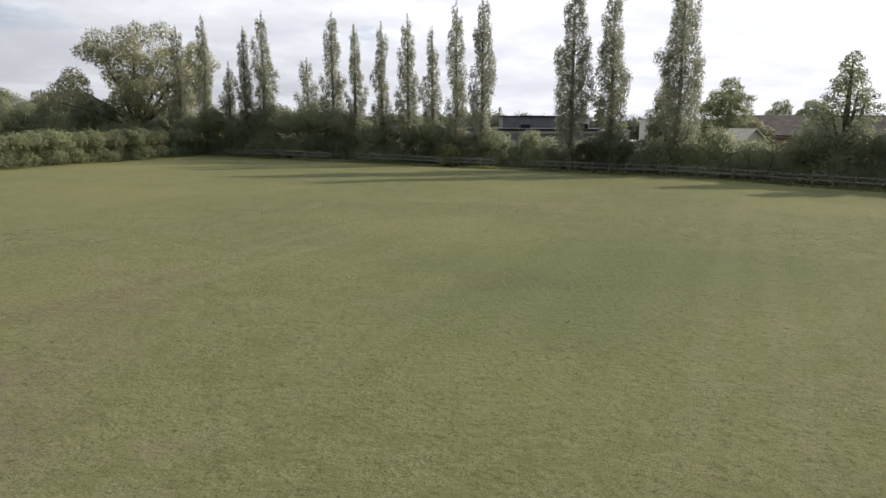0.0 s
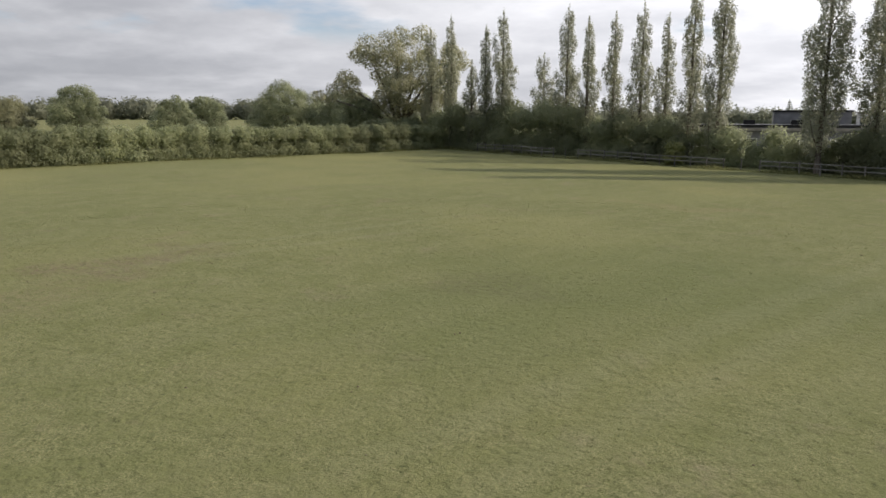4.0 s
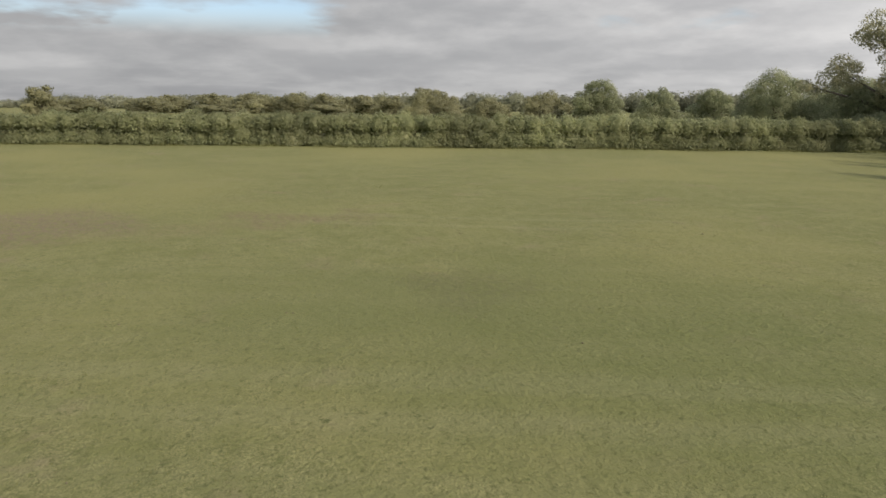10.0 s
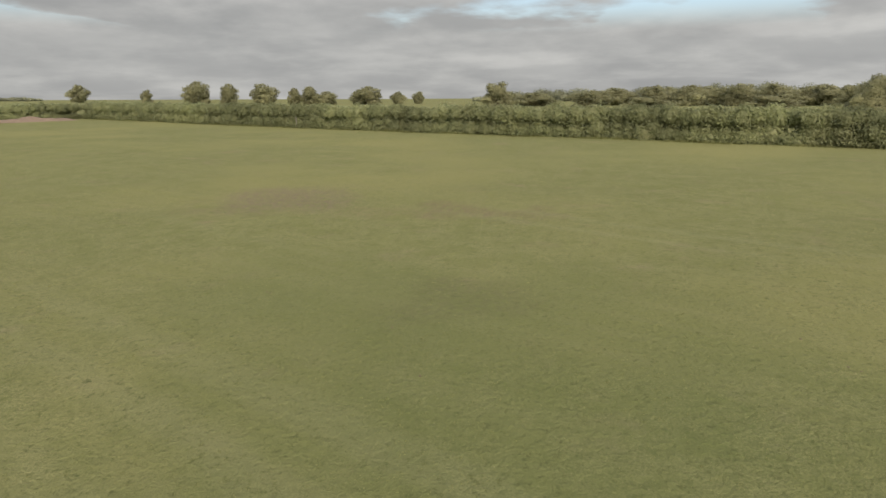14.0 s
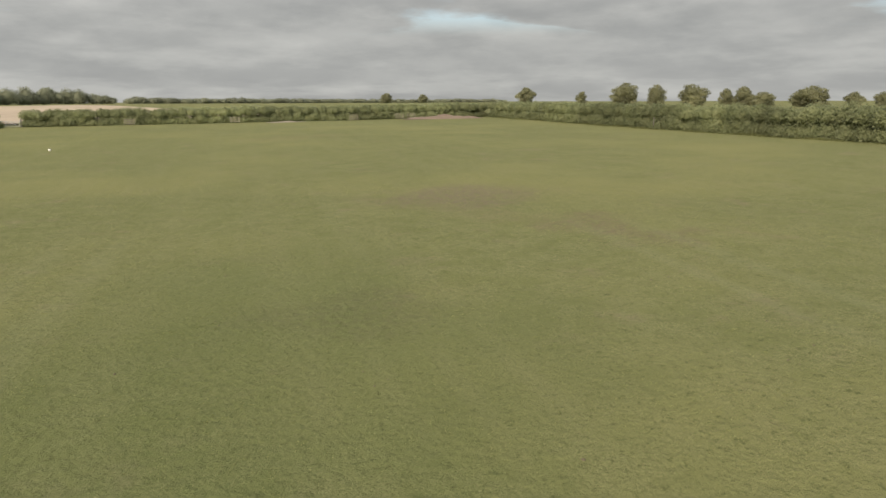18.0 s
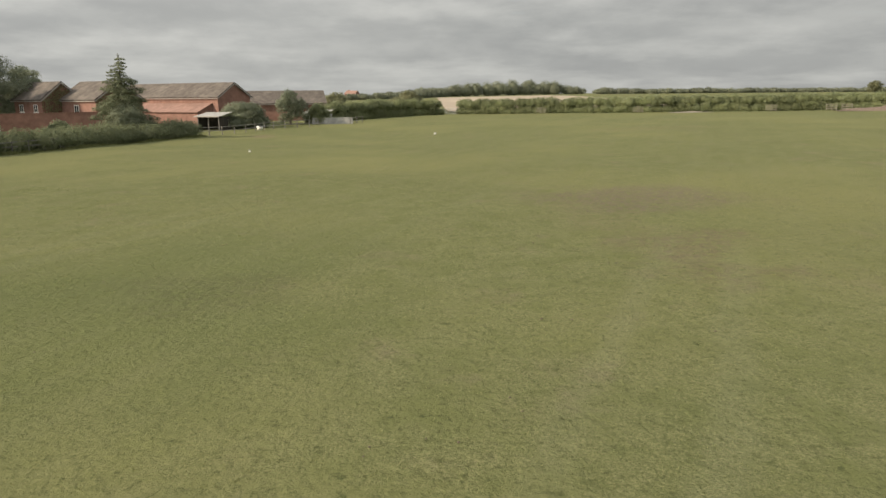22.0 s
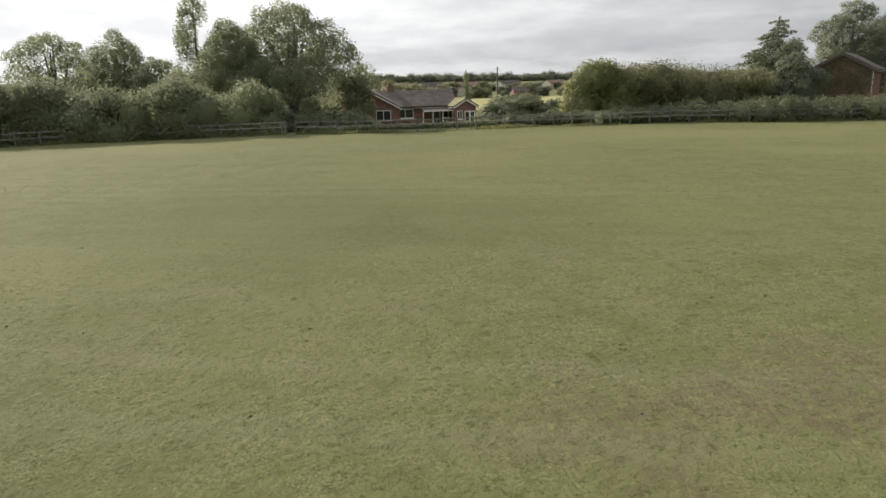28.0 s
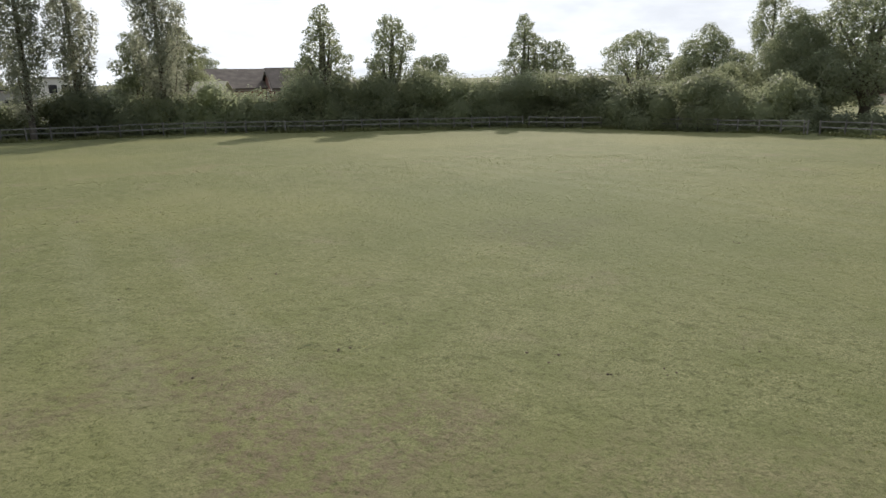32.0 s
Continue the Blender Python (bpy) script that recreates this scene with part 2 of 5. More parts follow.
M_SOIL = material("bare soil", [(0.115, 0.087, 0.068), (0.185, 0.142, 0.112)], 2.5, 1.0, bump=0.9)
M_GLASS = bpy.data.materials.new("window glass")
M_GLASS.use_nodes = True
_b = M_GLASS.node_tree.nodes["Principled BSDF"]
_b.inputs["Base Color"].default_value = (0.03, 0.035, 0.04, 1)
_b.inputs["Roughness"].default_value = 0.06

# ---- ground ----


def smooth(a, b, x):
    k = np.clip((x - a) / (b - a), 0, 1)
    return k * k * (3 - 2 * k)


def height(x, y):
    """The lie of the land: the paddock tilts gently down to +x, the land beyond it falls into a valley and rises to a far ridge."""
    x, y = np.asarray(x, float), np.asarray(y, float)
    z = -0.012 * (np.clip(x, -130, 56) - 2)
    east = smooth(50, 256, x)
    z = z - 9.0 * east
    z = z - 1.3 * smooth(50, 62, x) * smooth(-40, 0, y) * (1 - east)
    z = z + 22 * smooth(900, 2300, x) * smooth(-2600, 200, y)
    z = z - 0.85 * np.exp(-((x - 4) / 24) ** 2 - ((y + 50) / 26) ** 2)
    r = np.hypot(x, y)
    z = z + 1.6 * smooth(170, 380, -y) * (1 - smooth(600, 1200, -y)) * (1 - east)
    z = z + 0.06 * np.sin(x * 0.31 + 1.3 * np.sin(y * 0.17)) * np.cos(y * 0.27) * (1 - smooth(60, 160, r))
    return z


def gz(x, y):
    return float(height(x, y))


def mesh_of(name, verts, faces, mat, flat=True):
    me = bpy.data.meshes.new(name)
    me.from_pydata([tuple(v) for v in verts], [], [tuple(f) for f in faces])
    me.materials.append(mat)
    if not flat:
        me.polygons.foreach_set("use_smooth", [True] * len(me.polygons))
    me.update()
    return me


def quick_mesh(name, V, F, mat):
    """A mesh from arrays of vertices and of equal-sided faces."""
    me = bpy.data.meshes.new(name)
    V, F = np.asarray(V, np.float32), np.asarray(F, np.int32)
    k = F.shape[1]
    me.vertices.add(len(V))
    me.vertices.foreach_set("co", V.ravel())
    me.loops.add(F.size)
    me.loops.foreach_set("vertex_index", F.ravel())
    me.polygons.add(len(F))
    me.polygons.foreach_set("loop_start", np.arange(0, F.size, k, dtype=np.int32))
    me.polygons.foreach_set("loop_total", np.full(len(F), k, np.int32))
    me.materials.append(mat)
    me.update(calc_edges=True)
    return me


def ground_axis():
    near = np.arange(-150, 121, 1.5)
    out = [160, 180, 210, 250, 300, 370, 460, 600, 800, 1100, 1500, 2000, 2600, 3400]
    return np.array([-v for v in out[::-1]] + list(near) + [130, 142] + out)


def build_ground():
    ax = ground_axis()
    ay = ax
    X, Y = np.meshgrid(ax, ay)
    Z = height(X, Y)
    n = len(ax)
    V = np.stack([X.ravel(), Y.ravel(), Z.ravel()], 1)
    i = np.arange((n - 1) * (n - 1))
    r, c = i // (n - 1), i % (n - 1)
    a = r * n + c
    me = quick_mesh("ground", V, np.stack([a, a + 1, a + n + 1, a + n], 1), M_GRASS)
    me.polygons.foreach_set("use_smooth", [True] * len(me.polygons))
    return tagged(new("ground", me), "grazed green pasture with worn brown patches", "ground", kind="structure")


def grass_material():
    m = bpy.data.materials.new("pasture grass")
    m.use_nodes = True
    nodes, links = m.node_tree.nodes, m.node_tree.links
    bsdf = nodes["Principled BSDF"]
    tc = nodes.new("ShaderNodeTexCoord")

    def nse(scale, detail=6.0, rough=0.6, vec=None):
        n = nodes.new("ShaderNodeTexNoise")
        n.inputs["Scale"].default_value, n.inputs["Detail"].default_value, n.inputs["Roughness"].default_value = scale, detail, rough
        links.new(vec or tc.outputs["Object"], n.inputs["Vector"])
        return n.outputs["Fac"]

    def rmp(v, lo, hi):
        n = nodes.new("ShaderNodeMapRange")
        n.interpolation_type = "SMOOTHSTEP"
        links.new(v, n.inputs[0])
        n.inputs[1].default_value, n.inputs[2].default_value = lo, hi
        return n.outputs[0]

    def mix(f, a, b):
        n = nodes.new("ShaderNodeMix")
        n.data_type = "RGBA"
        for sock, v in ((n.inputs[0], f), (n.inputs[6], a), (n.inputs[7], b)):
            if isinstance(v, (int, float)):
                sock.default_value = v
            elif isinstance(v, tuple):
                sock.default_value = (*v, 1)
            else:
                links.new(v, sock)
        return n.outputs[2]

    fine = mix(rmp(nse(24.0, 9, 0.8), 0.36, 0.64), (0.076, 0.087, 0.034), (0.208, 0.206, 0.098))
    green = mix(rmp(nse(0.8, 6, 0.7), 0.40, 0.66), fine, (0.116, 0.127, 0.050))
    green = mix(rmp(nse(2.3, 8, 0.78), 0.51, 0.68), green, (0.086, 0.099, 0.037))
    straw_and_shade = mix(rmp(nse(14.0, 8, 0.8), 0.58, 0.80), green, (0.205, 0.192, 0.113))
    # dark specks for the shade of small clods, painted over the turf
    straw_and_shade = mix(rmp(nse(11.0, 9, 0.85), 0.45, 0.27), straw_and_shade, (0.052, 0.056, 0.027))
    worn = mix(rmp(nse(0.33, 7, 0.7), 0.54, 0.78), straw_and_shade, (0.168, 0.142, 0.092))
    wide = mix(rmp(nse(0.05, 4), 0.42, 0.70), worn, (0.162, 0.162, 0.068))
    turf = rmp(nse(4.0, 9, 0.82), 0.42, 0.57)
    # a worn brown patch where the herd stands, and a fainter one by its side
    geo = nodes.new("ShaderNodeNewGeometry")
    wob = nodes.new("ShaderNodeVectorMath")
    wob.operation = "MULTIPLY_ADD"
    nv = nodes.new("ShaderNodeTexNoise")
    nv.inputs["Scale"].default_value, nv.inputs["Detail"].default_value = 0.35, 5
    links.new(tc.outputs["Object"], nv.inputs["Vector"])
    links.new(nv.outputs["Color"], wob.inputs[0])
    wob.inputs[1].default_value = (7, 7, 0)
    links.new(tc.outputs["Object"], wob.inputs[2])
    for cx, cy, rx, ry, soil, keep in ((7.5, 26.2, 9.5, 7.0, (0.078, 0.098, 0.036), 0.45), (-5.2, 30.6, 4.5, 3.0, (0.092, 0.106, 0.044), 0.08), (2.3, 18.5, 5.0, 4.0, (0.092, 0.110, 0.043), 0.35),
                                       (-11.6, 10.8, 5.2, 3.4, (0.138, 0.110, 0.082), 1.0), (-10.2, 20.2, 2.6, 2.6, (0.128, 0.100, 0.068), 0.8), (-9.8, 23.2, 1.4, 2.2, (0.118, 0.094, 0.062), 0.65), (2.3, 24.0, 2.6, 1.6, (0.085, 0.082, 0.046), 0.45),
                                       (-9.0, 15.5, 2.2, 3.0, (0.165, 0.135, 0.085), 0.4), (19.2, -53.8, 1.6, 4.0, (0.20, 0.15, 0.10), 0.9), (-30, -45, 9, 4, (0.19, 0.15, 0.09), 0.35), (6.5, 47, 5, 1.5, (0.2, 0.15, 0.09), 0.4)):
        mp = nodes.new("ShaderNodeVectorMath")
        mp.operation = "SUBTRACT"
        links.new(wob.outputs[0], mp.inputs[0])
        mp.inputs[1].default_value = (cx + 3.5, cy + 3.5, 0)
        sc = nodes.new("ShaderNodeVectorMath")
        sc.operation = "MULTIPLY"
        links.new(mp.outputs[0], sc.inputs[0])
        sc.inputs[1].default_value = (1 / rx, 1 / ry, 0)
        ln = nodes.new("ShaderNodeVectorMath")
        ln.operation = "LENGTH"
        links.new(sc.outputs[0], ln.inputs[0])
        inside = nodes.new("ShaderNodeMapRange")
        inside.interpolation_type = "SMOOTHSTEP"
        links.new(ln.outputs["Value"], inside.inputs[0])
        inside.inputs[1].default_value, inside.inputs[2].default_value = 1.25, 0.45
        inside.inputs[3].default_value, inside.inputs[4].default_value = 0.0, keep
        broken = nodes.new("ShaderNodeMath")
        broken.operation = "MULTIPLY"
        links.new(inside.outputs[0], broken.inputs[0])
        if soil[0] > soil[1]:
            links.new(turf, broken.inputs[1])
        else:
            broken.inputs[1].default_value = 1.0
        wide = mix(broken.outputs[0], wide, soil)
    # old mowing lines
    wv = nodes.new("ShaderNodeTexWave")
    wv.inputs["Scale"].default_value, wv.inputs["Distortion"].default_value, wv.inputs["Detail"].default_value = 0.085, 2.2, 3
    wv.inputs["Detail Scale"].default_value = 0.3
    turn = nodes.new("ShaderNodeMapping")
    turn.inputs["Rotation"].default_value = (0, 0, radians(22))
    links.new(tc.outputs["Object"], turn.inputs["Vector"])
    links.new(turn.outputs[0], wv.inputs["Vector"])
    line = nodes.new("ShaderNodeMapRange")
    links.new(wv.outputs["Fac"], line.inputs[0])
    line.inputs[1].default_value, line.inputs[2].default_value = 0.55, 1.0
    line.inputs[3].default_value, line.inputs[4].default_value = 0.0, 0.07
    wide = mix(line.outputs[0], wide, (0.190, 0.182, 0.098))
    # narrower harrow lines, broken up
    wf = nodes.new("ShaderNodeTexWave")
    wf.inputs["Scale"].default_value, wf.inputs["Distortion"].default_value, wf.inputs["Detail"].default_value = 0.26, 1.6, 3
    wf.inputs["Detail Scale"].default_value = 0.5
    links.new(turn.outputs[0], wf.inputs["Vector"])
    rows = nodes.new("ShaderNodeMath")
    rows.operation = "MULTIPLY"
    links.new(rmp(wf.outputs["Fac"], 0.5, 1.0), rows.inputs[0])
    links.new(rmp(nse(0.10, 4, 0.6), 0.47, 0.60), rows.inputs[1])
    faint = nodes.new("ShaderNodeMath")
    faint.operation = "MULTIPLY"
    links.new(rows.outputs[0], faint.inputs[0])
    faint.inputs[1].default_value = 0.08
    wide = mix(faint.outputs[0], wide, (0.205, 0.190, 0.115))
    # pale wheel tracks along the mowing direction: a point on each, its half width, its reach to both sides and its strength
    for tx, ty, half, back, fore, keep in ((-9.4, 25.8, 0.34, 7, 16, 0.16), (-7.6, 24.9, 0.30, 8, 14, 0.12), (8.2, 20.0, 0.45, 12, 34, 0.12), (9.9, 19.6, 0.40, 12, 34, 0.10), (12.3, 20.0, 0.5, 12, 30, 0.08), (-3.4, 13.0, 0.4, 10, 10, 0.07)):
        rel = nodes.new("ShaderNodeVectorMath")
        rel.operation = "SUBTRACT"
        links.new(wob.outputs[0], rel.inputs[0])
        rel.inputs[1].default_value = (tx + 3.5, ty + 3.5, 0)
        near = nodes.new("ShaderNodeMix")
        near.data_type = "VECTOR"
        near.inputs[0].default_value = 0.12
        plain = nodes.new("ShaderNodeVectorMath")
        plain.operation = "SUBTRACT"
        links.new(tc.outputs["Object"], plain.inputs[0])
        plain.inputs[1].default_value = (tx, ty, 0)
        links.new(plain.outputs[0], near.inputs[4])
        links.new(rel.outputs[0], near.inputs[5])
        across, ahead = nodes.new("ShaderNodeVectorMath"), nodes.new("ShaderNodeVectorMath")
        across.operation = ahead.operation = "DOT_PRODUCT"
        for node, way in ((across, (0.915, -0.403, 0)), (ahead, (0.403, 0.915, 0))):
            links.new(near.outputs[1], node.inputs[0])
            node.inputs[1].default_value = way
        gap = nodes.new("ShaderNodeMath")
        gap.operation = "ABSOLUTE"
        links.new(across.outputs["Value"], gap.inputs[0])
        band = rmp(gap.outputs[0], half * 1.7, half * 0.3)
        for lo, hi in ((-back, -back + 5), (fore, fore - 8)):
            m2 = nodes.new("ShaderNodeMath")
            m2.operation = "MULTIPLY"
            links.new(band, m2.inputs[0])
            links.new(rmp(ahead.outputs["Value"], lo, hi), m2.inputs[1])
            band = m2.outputs[0]
        m3 = nodes.new("ShaderNodeMath")
        m3.operation = "MULTIPLY"
        links.new(band, m3.inputs[0])
        m3.inputs[1].default_value = keep
        wide = mix(m3.outputs[0], wide, (0.205, 0.205, 0.128))
    # dark tussocks in the grazed sward, with shade in their gaps painted in
    wide = mix(rmp(nse(3.6, 7, 0.7), 0.60, 0.70), wide, (0.066, 0.078, 0.030))
    wide = mix(rmp(nse(7.5, 8, 0.75), 0.53, 0.66), wide, (0.076, 0.085, 0.033))
    wide = mix(rmp(nse(8.5, 8, 0.75), 0.60, 0.74), wide, (0.205, 0.205, 0.105))
    links.new(wide, bsdf.inputs["Base Color"])
    bsdf.inputs["Roughness"].default_value = 0.85
    bsdf.inputs["Sheen Weight"].default_value, bsdf.inputs["Sheen Roughness"].default_value = 0.03, 0.45
    bsdf.inputs["Sheen Tint"].default_value = (0.6, 0.62, 0.42, 1)
    bsdf.inputs["Specular IOR Level"].default_value = 0.05
    bp = nodes.new("ShaderNodeBump")
    bp.inputs["Strength"].default_value, bp.inputs["Distance"].default_value = 0.85, 0.03
    links.new(nse(9.0, 9, 0.75), bp.inputs["Height"])
    hummock = nodes.new("ShaderNodeBump")
    hummock.inputs["Strength"].default_value, hummock.inputs["Distance"].default_value = 0.9, 0.08
    links.new(nse(4.2, 6, 0.66), hummock.inputs["Height"])
    links.new(bp.outputs[0], hummock.inputs["Normal"])
    links.new(hummock.outputs[0], bsdf.inputs["Normal"])
    return m


M_GRASS = grass_material()
ground = build_ground()

# ---- foliage ----
FINE, MANY = 0.74, 1.9          # leaf size and leaf count against the sizes and densities named below


def leaf_mesh(name, P, size, mat, seed, out=None, wild=0.5, soft=True):
    """Many small three-cornered leaves at the points P; out: directions that the leaves turn towards, wild: how far they stray from them."""
    rng = np.random.default_rng(seed)
    n = len(P)
    size = np.broadcast_to(size, n) * rng.uniform(0.6, 1.35, n) * FINE
    nrm = rng.normal(size=(n, 3))
    if out is not None:
        nrm = nrm * wild + out
    nrm[:, 2] += 0.2
    nrm /= np.linalg.norm(nrm, axis=1)[:, None] + 1e-9
    a = np.cross(nrm, rng.normal(size=(n, 3)))
    a /= np.linalg.norm(a, axis=1)[:, None] + 1e-9
    b = np.cross(nrm, a)
    L, W = (size * 0.5)[:, None], (size * rng.uniform(0.28, 0.46, n))[:, None]
    V = np.stack([P + a * L * 1.1, P - a * L + b * W, P - a * L - b * W], 1).reshape(-1, 3)
    me = quick_mesh(name, V, np.arange(n * 3).reshape(-1, 3), mat)
    if out is not None and soft:
        lit = nrm * 0.45 + out / (np.linalg.norm(out, axis=1)[:, None] + 1e-9)
        lit /= np.linalg.norm(lit, axis=1)[:, None] + 1e-9
        me.attributes.new("custom_normal", "FLOAT_VECTOR", "POINT").data.foreach_set("vector", np.repeat(lit, 3, 0).astype(np.float32).ravel())
        me.polygons.foreach_set("use_smooth", np.ones(n, bool))
    return me


def clump_points(clumps, density, seed, shell=0.35, lower=0.25):
    """Points on the outer shells of ellipsoid clumps (x, y, z, rx, ry, rz), with the ways outwards; those deep inside a neighbour are left out."""
    rng = np.random.default_rng(seed)
    C = np.asarray(clumps, float)
    Ps, Os = [], []
    for c in C:
        area = 4 * math.pi * ((c[3] * c[4]) ** 1.6 / 3 + (c[3] * c[5]) ** 1.6 / 3 + (c[4] * c[5]) ** 1.6 / 3) ** (1 / 1.6)
        n = max(8, int(area * density * MANY))
        d = rng.normal(size=(n, 3))
        d /= np.linalg.norm(d, axis=1)[:, None]
        r = 1 - shell * rng.random(n) ** 1.5 + 0.09 * rng.normal(size=n)
        P = c[:3] + d * r[:, None] * c[3:6]
        keep = (d[:, 2] > -0.5) | (rng.random(n) < lower)
        near = C[(np.abs(C[:, 0] - c[0]) < 1.2 * c[3] + C[:, 3]) & (np.abs(C[:, 1] - c[1]) < 1.2 * c[4] + C[:, 4]) & (np.abs(C[:, 2] - c[2]) < 1.2 * c[5] + C[:, 5])]
        for o in near:
            if o is c or np.allclose(o, c):
                continue
            q = ((P - o[:3]) / o[3:6])
            keep &= (q * q).sum(1) > 0.45
        Ps.append(P[keep])
        Os.append(d[keep])
    return np.concatenate(Ps), np.concatenate(Os)


_s = bmesh.new()
bmesh.ops.create_icosphere(_s, subdivisions=1, radius=1)
ICO_V = np.array([v.co[:] for v in _s.verts])
ICO_F = np.array([[v.index for v in f.verts] for f in _s.faces])
_s.free()


def core_mesh(name, clumps, k, mat, seed):
    rng = np.random.default_rng(seed)
    Vs, Fs, o = [], [], 0
    for c in clumps:
        c = np.asarray(c, float)
        Vs.append(c[:3] + ICO_V * c[3:6] * k * rng.uniform(0.8, 1.12, (len(ICO_V), 1)))
        Fs.append(ICO_F + o)
        o += len(ICO_V)
    me = quick_mesh(name, np.concatenate(Vs), np.concatenate(Fs), mat)
    me.polygons.foreach_set("use_smooth", [True] * len(me.polygons))
    return me


def tube(points, radii, sides=7):
    """Vertices and quads of a bent, tapering tube."""
    P = [Vector(p) for p in points]
    V, F = [], []
    for i, p in enumerate(P):
        d = (P[min(i + 1, len(P) - 1)] - P[max(i - 1, 0)]).normalized()
        u = d.orthogonal().normalized()
        w = d.cross(u)
        for s in range(sides):
            a = 2 * math.pi * s / sides
            V.append(p + (u * math.cos(a) + w * math.sin(a)) * radii[i])
    for i in range(len(P) - 1):
        for s in range(sides):
            a, b = i * sides + s, i * sides + (s + 1) % sides
            F.append((a, b, b + sides, a + sides))
    return V, F


def child(name, me, parent, label="", at=None):
    ob = new(name, me)
    ob.parent = parent
    if at is not None:
        ob.matrix_basis = at
    if label:
        ob["label"] = label
    return ob


def thing(name, x, y, z, label, category, group="", rz=0.0, kind=""):
    ob = new(name)
    ob.empty_display_size = 0.2
    ob.matrix_basis = pose(x, y, z, 0, 0, rz)
    return tagged(ob, label, category, group, kind)


def tree(name, x, y, clumps, trunk, limbs, mat, label, density, size, seed, core=0.55, group="", rz=0.0, z=None, shell=0.35):
    """A tree: a tapered trunk, limbs and a crown of many leaves. Clumps, trunk and limbs are about the tree's foot."""
    t = thing(name, x, y, (gz(x, y) if z is None else z) - 0.1, label, "tree", group, rz)
    V, F = tube(*trunk)
    child("trunk", mesh_of("trunk", V, F, M_BARK, False), t)
    for pts, rad in limbs:
        V, F = tube(pts, rad, 5)
        child("limb", mesh_of("limb", V, F, M_BARK, False), t)
    P, O = clump_points(clumps, density, seed, shell)
    crown = child("crown", leaf_mesh("crown", P, size, mat, seed + 1, O), t)
    if core:
        tagged(child("inner_foliage", core_mesh("inner_foliage", [c for c in clumps if c[3] > 0.55 * max(q[3] for q in clumps)], core, mat, seed + 2), crown), kind="stuff")
    return t


def poplar(x, y, h, w, seed, mat=None, group="row of poplars"):
    """A Lombardy poplar: steep limbs that hug the stem, each hung with upright sprays, so that the outline is a ragged spindle."""
    rng = random.Random(seed)
    clumps, limbs = [], []
    n = int(h * 2.3)
    for i in range(n):
        u = (i + rng.uniform(-0.4, 0.4)) / n
        z0 = h * (0.05 + 0.80 * max(0.0, u))
        L = h * rng.uniform(0.12, 0.24) * (1 - 0.45 * u)
        f = min(1.0, (z0 + 0.7 * L) / h)
        prof = (0.50 + 0.50 * min(1.0, f / 0.42)) * (1 - max(0.0, f - 0.42) / 0.58 * 0.80)
        a, q = rng.uniform(0, 6.28), 0.50 * w * prof * rng.uniform(0.35, 1.12)
        bend = rng.uniform(0.5, 0.8)
        pts = [Vector((0, 0, z0)), Vector((math.cos(a) * q * bend, math.sin(a) * q * bend, z0 + L * 0.35)), Vector((math.cos(a) * q, math.sin(a) * q, min(z0 + L, h * 0.985)))]
        for k in (0.42, 0.68, 0.96):
            p = pts[0].lerp(pts[1], k / 0.5) if k < 0.5 else pts[1].lerp(pts[2], (k - 0.5) / 0.5)
            s = (0.15 + 0.115 * w * rng.uniform(0.7, 1.35)) * (1 - 0.35 * u)
            clumps.append((p.x, p.y, p.z, s, s, s * rng.uniform(1.8, 3.0)))
        if i % 4 == 0:
            limbs.append((pts, [0.10 * (1 - 0.7 * u), 0.06 * (1 - 0.6 * u), 0.015]))
    for k in range(5):
        clumps.append((rng.uniform(-0.06, 0.06), rng.uniform(-0.06, 0.06), h * (0.84 + 0.035 * k), 0.26 - 0.03 * k, 0.26 - 0.03 * k, 0.75))
    trunk = ([(0, 0, 0), (0.05, 0, h * 0.3), (0, 0.05, h * 0.65), (0, 0, h * 0.96)], [0.30, 0.22, 0.12, 0.02])
    return tree("poplar_tree", x, y, clumps, trunk, limbs, mat or M_LEAF_POPLAR, "tall slender Lombardy poplar with grey-green leaves", 20, 0.24, seed, core=0.0, group=group, shell=0.75)


